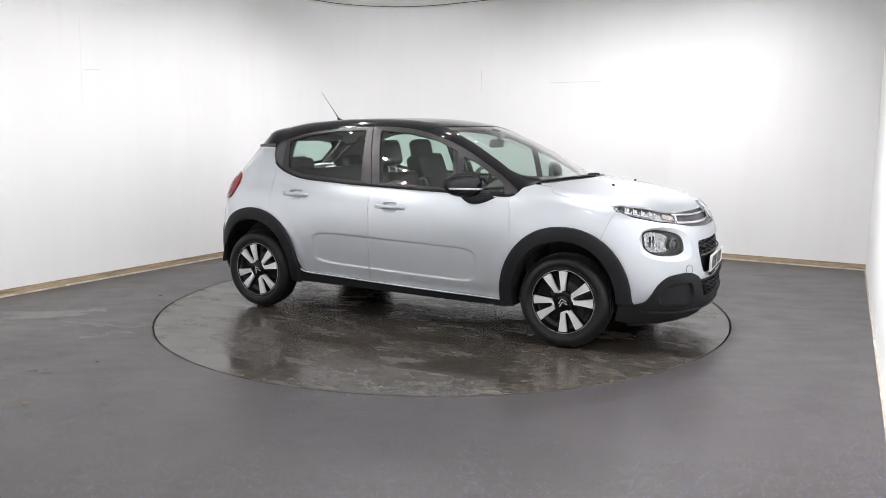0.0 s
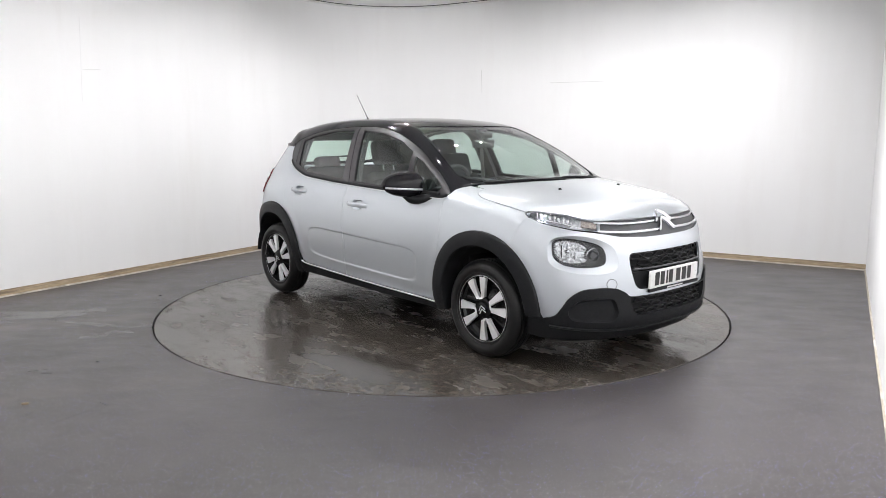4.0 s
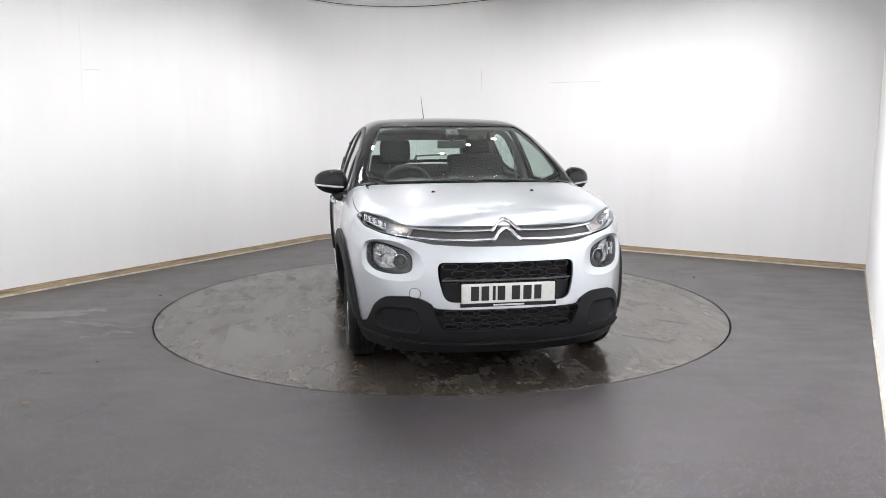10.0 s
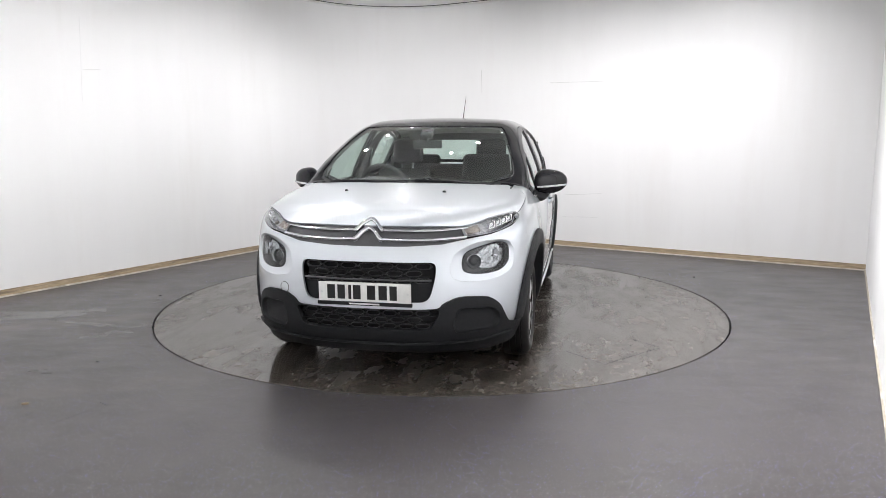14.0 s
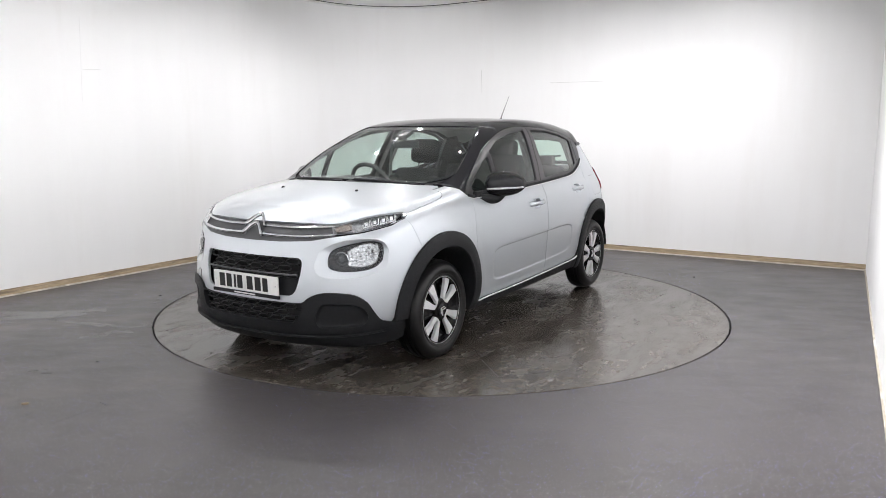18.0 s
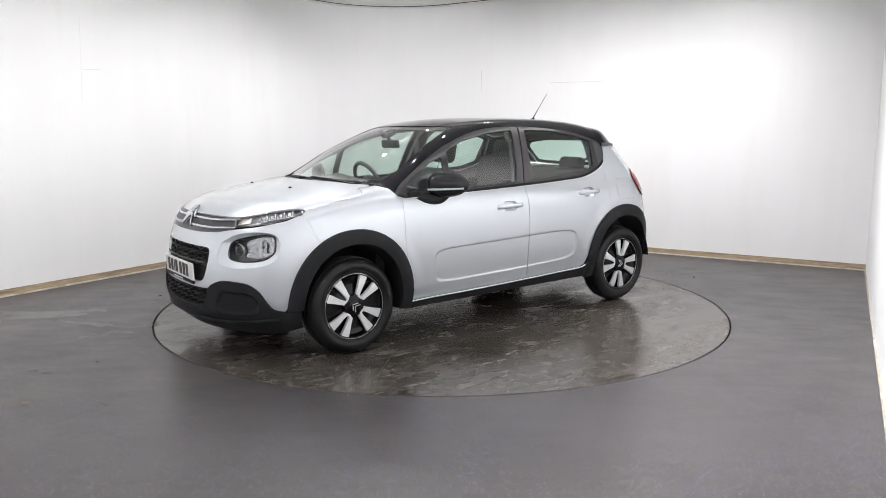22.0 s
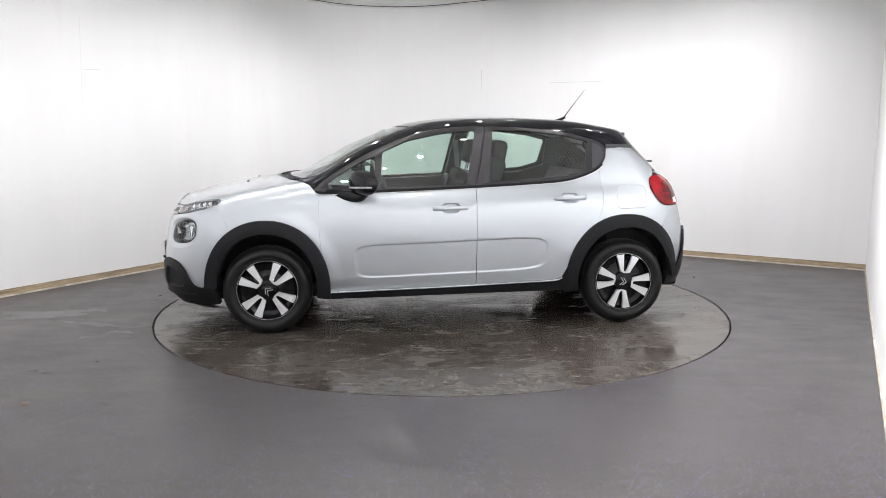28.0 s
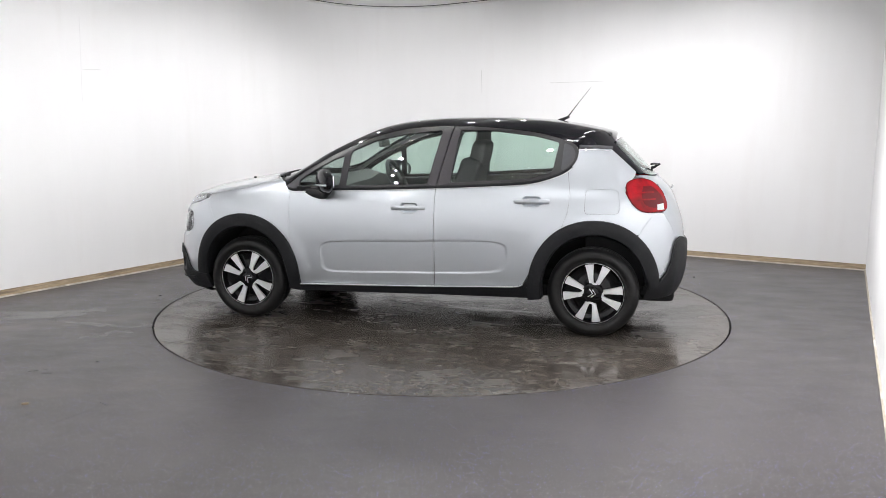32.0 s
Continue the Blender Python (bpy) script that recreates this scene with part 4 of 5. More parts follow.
def car_nose(car):
    top = [tuple(p) for p in nose_places(dense([(0, 0.776), (0.22, 0.778), (0.41, 0.788), (0.53, 0.810), (0.69, 0.832), (0.85, 0.866), (0.915, 0.893), (0.956, 0.902)], 4))]
    side = [tuple(p) for p in on_side(dense(BUMPER_SEAM) + arch(GEOM_F, 56, 4))]
    half = top + side + BLACK_TOP
    heads = [nose_places(HEAD_HOLE), nose_places(HEAD_HOLE, -1)]
    bumper = skin("front_bumper", NOSE_CHART, both_sides(half), SILVER, car, holes=heads + [on_nose(GRILLE)], step=0.025, gap=0.0004)
    # tow-eye cover, a flush disc
    ty, tz = -0.497, 0.526
    disc = [(ty + 0.027 * math.cos(a), tz + 0.027 * math.sin(a)) for a in np.linspace(0, 2 * math.pi, 24, endpoint=False)]
    cover = skin("tow_eye_cover", NOSE_CHART, on_nose(disc), SILVER, car, off=0.002, gap=0, depth=0.004, step=0.02)
    rim = NOSE_CHART.place(NOSE_CHART.inverse(on_nose([(ty + 0.029 * math.cos(a), tz + 0.029 * math.sin(a)) for a in np.linspace(0, 2 * math.pi, 33)])), 0.001)
    part("cover_joint", sweep([tuple(p) for p in rim], 0.004, 0.003, ring=6), GREY_TRIM, cover)
    # black lower bumper
    low = [(1.615, 0.78, 0.32), (1.60, 0.77, 0.21), (1.66, 0.745, 0.197), (1.80, 0.66, 0.192), (1.92, 0.52, 0.188), (2.0, 0.3, 0.186), (2.03, 0, 0.185)]
    half = BLACK_TOP[::-1] + low
    slot = rounded([(0.405, 0.443), (0.352, 0.335), (-0.352, 0.335), (-0.405, 0.443)], 0.03)
    pads = [rounded([(y * s, z) for y, z in ((0.49, 0.450), (0.66, 0.442), (0.700, 0.39), (0.685, 0.318), (0.48, 0.308), (0.462, 0.36))], 0.035) for s in (1, -1)]
    lower = skin("lower_bumper", NOSE_CHART, both_sides(half), PLASTIC, car, "matt black grained plastic bumper", holes=[on_nose(slot)] + [on_nose(p) for p in pads], off=0.014, gap=0.001, depth=0.03, step=0.025)
    for p in pads:
        ring = on_nose(p)
        ab = NOSE_CHART.inverse(ring)
        mid = ab.mean(0)
        rings = [NOSE_CHART.place(mid + (ab - mid) * g, o) for g, o in ((1.0, 0.014), (0.97, 0.008), (0.88, -0.006), (0.78, -0.010), (0.55, -0.012))]
        v = np.vstack(rings)
        n, f = len(ring), []
        for r in range(4):
            f += [(r * n + i, r * n + (i + 1) % n, (r + 1) * n + (i + 1) % n, (r + 1) * n + i) for i in range(n)]
        f.append(tuple(range(4 * n, 5 * n)))
        bm = bmesh.new()
        vs = [bm.verts.new(q) for q in v]
        for q in f:
            bm.faces.new([vs[i] for i in q])
        part("fog_lamp_blank", bm, PLASTIC, lower, "blanked fog lamp pad")
    # chin below the black bumper
    part("chin_spoiler", chin_mesh(), PLASTIC, car)
    ab = np.stack([np.linspace(-0.80, 0.80, 45), 0.252 + 0.03 * (np.abs(np.linspace(-1, 1, 45)) ** 3)], -1)
    part("bumper_lip", sweep([tuple(q) for q in NOSE_CHART.place(ab, 0.012)], 0.034, 0.016, ring=10), PLASTIC, lower)
    # lower grille: bars and honeycomb knobs over a dark backing
    lattice(car, "lower_grille", 0.300, 0.338, 0.352, 0.405, 0.440, rows=4, cols=9, push=0.005)
    lattice(car, "upper_grille", 0.575, 0.578, 0.362, 0.370, 0.690, rows=3, cols=7, push=-0.008)
    # plain lower half of the upper grille, behind the plate
    skin("plate_panel", NOSE_CHART, on_nose(rounded([(0.372, 0.60), (0.345, 0.485), (-0.345, 0.485), (-0.372, 0.60)], 0.02)), PLASTIC, car, off=-0.028, gap=-0.004, depth=0.01)
    bm = sweep([tuple(p) for p in NOSE_CHART.place(NOSE_CHART.inverse(on_nose([(y, 0.600) for y in np.linspace(-0.358, 0.358, 17)])), -0.003)], 0.01, 0.012)
    part("grille_bar", bm, GREY_TRIM, car)
    # number plate with bars for its characters
    plate = part("number_plate", box(0.012, 0.515, 0.111, pose(2.080, -0.003, 0.530, 0, 2, 0), 0.003), PLATE, car, "white plate with black character bars")
    for i, y in enumerate((-0.197, -0.140, -0.092, -0.052, 0.028, 0.092, 0.150)):
        w = (0.044, 0.042, 0.016, 0.042, 0.046, 0.046, 0.040)[i]
        part("character_bar", box(0.004, w, 0.078, pose(2.0852, y + 0.008, 0.533, 0, 2, 0)), PLATE_BLACK, plate)
    holder = part("plate_holder", box(0.016, 0.53, 0.02, pose(2.082, -0.003, 0.470, 0, 2, 0), 0.004), PLASTIC, car)
    part("text_bar", box(0.003, 0.17, 0.008, pose(2.0895, -0.003, 0.470, 0, 2, 0)), PLATE, holder)
    for y in (-0.243, 0.237):
        part("plate_screw", lathe([(0.0, 0.003), (0.005, 0.003), (0.006, 0.0)], 12, "z", pose(2.086, y, 0.53, 0, 90, 0)), LIGHT_FRAME, plate)
    # dark panel between the bonnet and the bumper, two chrome bars and the double chevron
    zs = [(0, 0.869), (0.2, 0.870), (0.35, 0.870), (0.46, 0.872), (0.50, 0.868)]
    half = [tuple(p) for p in on_nose(zs)] + [tuple(p) for p in on_nose([(0.52, 0.822), (0.50, 0.806), (0.41, 0.788), (0.22, 0.778), (0, 0.776)])]
    skin("bonnet_grille", NOSE_CHART, both_sides(half), GREY_TRIM, car, off=-0.012, gap=-0.004, depth=0.004)
    for z0, peak, w in ((0.859, 0.913, 0.016), (0.812, 0.870, 0.018)):
        for s in (1, -1):
            pts = [(0.074, z0), (0.2, z0 - 0.003), (0.35, z0 - 0.002), (0.44, z0 + 0.003), (0.50, z0 + 0.007), (0.525, z0 + 0.010)]
            p = NOSE_CHART.place(NOSE_CHART.inverse(on_nose([(y * s, z) for y, z in through_points(pts, 5)])), -0.004)
            part("chrome_bar", sweep([tuple(q) for q in p], 0.014, w, ring=10), CHROME, car, "chrome strip")
            q = [(0.08 * s, z0), (0.066 * s, z0 + 0.002), (0.036 * s, z0 + (peak - z0) * 0.62), (0.012 * s, peak - 0.006), (0.0, peak - 0.002)]
            q = NOSE_CHART.place(NOSE_CHART.inverse(on_nose(through_points(q, 3))), 0.001)
            part("chevron", sweep([tuple(v) for v in q], 0.018, 0.030, ring=12), CHROME, car, "polished chevron emblem")


def chin_mesh():
    """A soft black lip under the nose."""
    a = np.linspace(-56, 56, 41)
    rows = []
    for z, o in ((0.20, 0.004), (0.185, -0.01), (0.165, -0.03), (0.165, -0.09)):
        ab = np.stack([0.85 * np.radians(a), np.full(len(a), z)], -1)
        rows.append(NOSE_CHART.place(ab, o))
    n = len(a)
    f = [(r * n + i, (r + 1) * n + i, (r + 1) * n + i + 1, r * n + i + 1) for r in range(3) for i in range(n - 1)]
    return np.vstack(rows), f


def lattice(car, name, z0, _z, w0, w1, z1, rows, cols, push):
    """A black grille: backing, wavy cross bars and short knobs in staggered rows."""
    outline = rounded([(w1 + 0.005, z1 + 0.005), (w0 + 0.005, z0), (-w0 - 0.005, z0), (-w1 - 0.005, z1 + 0.005)], 0.03)
    grille = skin(name, NOSE_CHART, on_nose(outline), DARK, car, "black honeycomb grille", off=-0.05 + push, gap=-0.01, depth=0.004)
    pitch, high = 2 * w1 / cols, (z1 - z0) / rows
    for r in range(rows):
        z = z0 + high * (r + 0.5)
        w = w0 + (w1 - w0) * (r + 0.5) / rows - 0.012
        for c in range(-cols, cols + 1):
            y, half, up = pitch * (c + 0.5 * (r % 2)), pitch * 0.43, high * 0.36
            if abs(y) + half * 0.6 > w:
                continue
            loop = [(min(max(q[0], -w), w), q[1]) for q in rounded([(y + half, z + up * 0.2), (y + half * 0.72, z + up), (y - half * 0.72, z + up), (y - half, z + up * 0.2), (y - half, z - up * 0.2), (y - half * 0.72, z - up), (y + half * 0.72, z - up), (y + half, z - up * 0.2)], 0.012, 2)]
            p = NOSE_CHART.place(NOSE_CHART.inverse(on_nose(loop + loop[:1])), -0.012 + push)
            part("grille_cell", sweep([tuple(q) for q in p], 0.016, 0.0055, ring=6), HEAT, grille)
        if r:
            p = NOSE_CHART.place(NOSE_CHART.inverse(on_nose([(q, z - high / 2) for q in np.linspace(-w, w, 15)])), -0.018 + push)
            part("grille_bar", sweep([tuple(q) for q in p], 0.016, 0.006, ring=6), PLASTIC, grille)


def car_front_lamps(car, s):
    # main lamp: body-coloured dish, dark housing, two reflectors and a clear cover
    ab_h, ab_l = (np.array([(a * s, z) for a, z in o]) for o in (HEAD_HOLE, HEAD))
    head = NOSE_CHART.place(ab_l)
    lamp = skin("headlamp", NOSE_CHART, head, LAMP_DARK, car, "clear headlamp in a dark oval housing", off=-0.062, gap=-0.005, depth=0.004)
    a, b, c = NOSE_CHART.place(ab_h, -0.001), NOSE_CHART.place((ab_h * 0.35 + ab_l * 0.65), -0.012), NOSE_CHART.place(ab_l, -0.018)
    part("lamp_dish", loft(a, b, c), SILVER, lamp)
    mid = ab_l.mean(0)
    a, b, c = NOSE_CHART.place(ab_l, -0.016), NOSE_CHART.place(mid + (ab_l - mid) * 0.92, -0.018), NOSE_CHART.place(mid + (ab_l - mid) * 0.94, -0.064)
    part("lamp_bezel", loft(a, b, c), BLACK_GLOSS, lamp)
    lens = skin("lamp_lens", NOSE_CHART, head, LENS, lamp, off=-0.010, gap=0.003, depth=0.004)
    lens.visible_shadow = False
    for a0, z, r, big in ((0.708, 0.712, 0.066, True), (0.578, 0.690, 0.040, False)):
        p = NOSE_CHART.place(np.array([(a0 * s, z)]), -0.032)[0]
        d = Vector((1, 0.42 * s, 0)).normalized()
        m = Matrix.Translation(p) @ d.to_track_quat("Z", "Y").to_matrix().to_4x4()
        if big:
            back = [(mid[0] + (q[0] - mid[0]) * 0.62 + 0.040 * s, mid[1] + (q[1] - mid[1]) * 0.78 + 0.004) for q in ab_l]
            skin("reflector", NOSE_CHART, NOSE_CHART.place(np.array(back)), CRINKLE, lamp, off=-0.052, gap=0, depth=0.004, step=0.02)
            part("bulb_shield", lathe([(0.0, 0.004), (0.009, 0.0), (0.012, -0.03)], 16, "z", m), CHROME, lamp)
            for i in range(3):
                q = m @ pose((i - 1) * 0.034, 0, -0.016)
                part("reflector_rib", box(0.003, 0.07, 0.018, q, 0.0008, 1), REFLECTOR, lamp)
        else:
            part("projector", lathe([(0.0, 0.010), (0.018, 0.006), (0.027, -0.004), (0.028, -0.012), (r, -0.010), (r, 0.004), (r - 0.004, 0.006), (r - 0.006, -0.03)], 28, "z", m), PROJECTOR, lamp)
            part("projector_ring", lathe([(r - 0.002, 0.008), (r + 0.001, 0.006), (r + 0.001, -0.004)], 28, "z", m), CHROME, lamp)
    # slim upper lamp running out of the chrome bars
    ab = np.array([(a * s, z) for a, z in DRL])
    ring = NOSE_CHART.place(ab)
    mid = ab.mean(0)
    unit = skin("daytime_lamp", NOSE_CHART, ring, LAMP_SILVER, car, "slim clear daytime running lamp", off=-0.032, gap=0.0, depth=0.004)
    part("lamp_bezel", loft(NOSE_CHART.place(ab, 0.001), NOSE_CHART.place(mid + (ab - mid) * 0.94, 0.0), NOSE_CHART.place(mid + (ab - mid) * 0.94, -0.032)), CHROME, unit)
    lens = skin("lamp_lens", NOSE_CHART, ring, LENS, unit, off=0.002, gap=0.003, depth=0.002)
    lens.visible_shadow = False
    for i, (y, z) in enumerate(((0.865, 0.902), (0.815, 0.893), (0.765, 0.884), (0.715, 0.875))):
        p = NOSE_CHART.place(np.array([(y * s, z)]), -0.014)[0]
        t = NOSE_CHART.place(np.array([((y - 0.02) * s, z - 0.004)]), -0.014)[0]
        d = Vector(t - p).normalized()
        m = Matrix.Translation(p) @ Matrix((d, Vector((0, 0, 1)), d.cross(Vector((0, 0, 1))))).transposed().to_4x4()
        part("light_block", join(box(0.046, 0.008, 0.03, m @ pose(0, -0.016, 0), 0.002, 1), box(0.008, 0.036, 0.03, m @ pose(-0.020, 0, 0), 0.002, 1), box(0.006, 0.022, 0.03, m @ pose(0.020, -0.006, 0), 0.002, 1), box(0.022, 0.022, 0.01, m @ pose(0, 0, -0.006), 0.003, 1)), REFLECTOR, unit)
    p = NOSE_CHART.place(np.array([(0.585 * s, 0.850)]), -0.018)[0]
    m = Matrix.Translation(p) @ Vector((1, 0.4 * s, 0.1)).to_track_quat("Z", "Y").to_matrix().to_4x4()
    plate = rounded([(0.550 * s, 0.834), (0.550 * s, 0.862), (0.635 * s, 0.880), (0.640 * s, 0.848)], 0.006)
    skin("indicator_reflector", NOSE_CHART, NOSE_CHART.place(np.array(plate)), INDICATOR, unit, "amber-tinted indicator reflector", off=-0.012, gap=0.0, depth=0.006, step=0.02)
    part("indicator_bulb", lathe([(0.0, 0.0), (0.006, -0.003), (0.008, -0.014)], 12, "z", m), AMBER, unit)


def car_mirror(car, s):
    """Door mirror: gloss black shell on a plastic foot, with a clear indicator strip."""
    def shell(nu=28, nv=18, cut=None):
        verts, faces = [], []
        for i in range(nv + 1):
            v = -math.pi / 2 + math.pi * i / nv
            for j in range(nu):
                u = 2 * math.pi * j / nu
                c = abs(math.cos(v)) ** 0.75
                x = math.copysign(abs(math.cos(u)) ** 0.8, math.cos(u)) * c
                y = math.copysign(abs(math.sin(u)) ** 0.8, math.sin(u)) * c
                z = math.copysign(abs(math.sin(v)) ** 0.9, math.sin(v))
                x = 0.074 * x * (1 - 0.22 * y) if x > 0 else 0.043 * x
                z = 0.084 * z * (1 - 0.22 * y * (1 if z < 0 else 0.8))
                verts.append((0.585 + x - 0.062 * y, 0.898 + 0.112 * y, 1.043 + z))
        for i in range(nv):
            for j in range(nu):
                faces.append((i * nu + j, i * nu + (j + 1) % nu, (i + 1) * nu + (j + 1) % nu, (i + 1) * nu + j))
        return verts, faces

    v, f = shell()
    mirror = part("door_mirror", (mirrored(v, s), f), BLACK_GLOSS, car, "gloss black door mirror shell")
    path = [(0.80, 0.780, 0.968), (0.71, 0.815, 0.948), (0.63, 0.848, 0.945), (0.585, 0.875, 0.985)]
    bm = sweep(through_points(path, 5), 0.06, 0.062, ring=12)
    part("mirror_foot", bm if s > 0 else flip(bm), PLASTIC, mirror)
    bm = box(0.11, 0.03, 0.035, pose(0.80, 0.80, 0.985, 0, 0, 8), 0.012, 3)
    part("mirror_base", bm if s > 0 else flip(bm), PLASTIC, mirror)
    strip = []
    for t in np.linspace(-0.75, 0.95, 14):
        strip.append((0.585 + 0.073 * max(0.0, 1 - abs(t) ** 2.6) ** 0.55 * (1 - 0.25 * t) - 0.062 * t + 0.003, 0.898 + 0.1135 * t, 1.015 + 0.006 * t))
    bm = sweep(strip, 0.008, 0.014, ring=8)
    part("mirror_indicator", bm if s > 0 else flip(bm), LAMP_SILVER, mirror, "clear indicator strip")
    pane = box(0.006, 0.105, 0.08, pose(0.5440, 0.894, 1.043, 0, 0, 29), 0.002)
    part("mirror_glass", pane if s > 0 else flip(pane), MIRROR, mirror)


def car_top(car):
    # bonnet, down to the chrome bars
    front = [tuple(p) for p in nose_places(dense([(0, 0.880), (0.2, 0.880), (0.40, 0.880), (0.53, 0.877), (0.60, 0.886), (0.725, 0.914), (0.80, 0.924), (0.905, 0.933), (0.948, 0.931)], 4))]
    edge = [tuple(p) for p in on_side(BONNET_EDGE)]
    cowl = [(1.07, 0.685, 1.05), (1.045, 0.65, 1.05), (1.12, 0.54, 1.05), (1.19, 0.35, 1.06), (1.24, 0.18, 1.06), (1.25, 0.0, 1.062)]
    skin("bonnet", HOOD, both_sides(front + edge[1:] + cowl), SILVER, car, step=0.028)
    # windscreen with its dark border, scuttle panel below
    glass = [tuple(p) for p in on_top([(1.16, 0.0), (1.15, 0.18), (1.11, 0.35), (1.03, 0.53), (0.93, 0.64), (0.86, 0.665)])] + [tuple(p) for p in on_top([(0.7, 0.635), (0.5, 0.585), (0.33, 0.535), (0.255, 0.505), (0.30, 0.35), (0.335, 0.18), (0.343, 0.0)])]
    inner = np.array(glass)
    screen = skin("windscreen", TOP, both_sides(glass), SCREEN, car, off=-0.004, gap=0.002, depth=0.001, step=0.05)
    screen.visible_shadow = False
    border = [(x - 0.03 if x > 0.6 else x + 0.025, y * 0.978, z) for x, y, z in glass]
    skin("windscreen_border", TOP, both_sides(glass), BLACK_GLOSS, car, holes=[both_sides(border)], off=-0.007, gap=0.0, depth=0.002, step=0.05)
    scuttle = [(1.25, 0.0, 1.06), (1.24, 0.18, 1.06), (1.21, 0.35, 1.06), (1.16, 0.53, 1.05), (1.13, 0.64, 1.04), (1.03, 0.70, 1.03), (0.87, 0.67, 1.06), (0.93, 0.64, 1.06), (1.03, 0.53, 1.06), (1.11, 0.35, 1.06), (1.15, 0.18, 1.06), (1.16, 0.0, 1.06)]
    skin("scuttle_panel", TOP, both_sides(scuttle), PLASTIC, car, off=-0.012, gap=-0.004, depth=0.02, step=0.04)
    # black roof and windscreen pillars
    rail = [tuple(p) for p in on_side([p for p in DLO_TOP if p[0] <= 0.172])]
    half = [tuple(p) for p in on_top([(0.348, 0.0), (0.340, 0.18), (0.305, 0.35), (0.262, 0.505)])] + rail[::-1] + [tuple(p) for p in on_side([(-1.15, 1.278), (-1.25, 1.276), (-1.364, 1.27)])]
    half += [(-1.372, 0.60, 1.31), (-1.382, 0.52, 1.35), (-1.392, 0.3, 1.38), (-1.395, 0.0, 1.385)]
    skin("roof", ARC, both_sides(half), BLACK_GLOSS, car, "gloss black roof with a rear spoiler", step=0.035)
    skin("roof_lining", ARC, both_sides(half), LINING, car, off=-0.035, gap=0.03, depth=0.002, step=0.07)
    for s in (1, -1):
        out = [tuple(p) for p in on_side([p for p in DLO_TOP if p[0] >= 0.168])]
        foot = [tuple(p) for p in on_side([(0.965, 1.025), (1.01, 1.046)])]
        inn = [tuple(p) for p in on_top([(1.03, 0.60), (0.94, 0.655), (0.862, 0.668), (0.7, 0.638), (0.5, 0.588), (0.33, 0.538), (0.262, 0.508)])]
        skin("windscreen_pillar", ARC, out + foot + inn, BLACK_GLOSS, car, "gloss black windscreen pillar", side=s)
        skin("pillar_lining", ARC, out[::2] + inn, LINING, car, off=-0.03, gap=0.012, depth=0.002, step=0.06, side=s)
    # rear side trim strip between the black roof and the silver quarter
    for s in (1, -1):
        p = SIDE.place(np.array([(-1.15, 1.283), (-1.22, 1.283), (-1.30, 1.28), (-1.365, 1.276)]), 0.004)
        bm = sweep([tuple(q) for q in p], 0.012, 0.03)
        part("roof_trim", bm if s > 0 else flip(bm), GREY_TRIM, car)
        p = SIDE.place(np.array([(-1.155, 1.266), (-1.22, 1.265), (-1.30, 1.262), (-1.358, 1.259)]), 0.003)
        bm = sweep([tuple(q) for q in p], 0.008, 0.007)
        part("trim_line", bm if s > 0 else flip(bm), CHROME, car, "thin bright line under the roof trim")


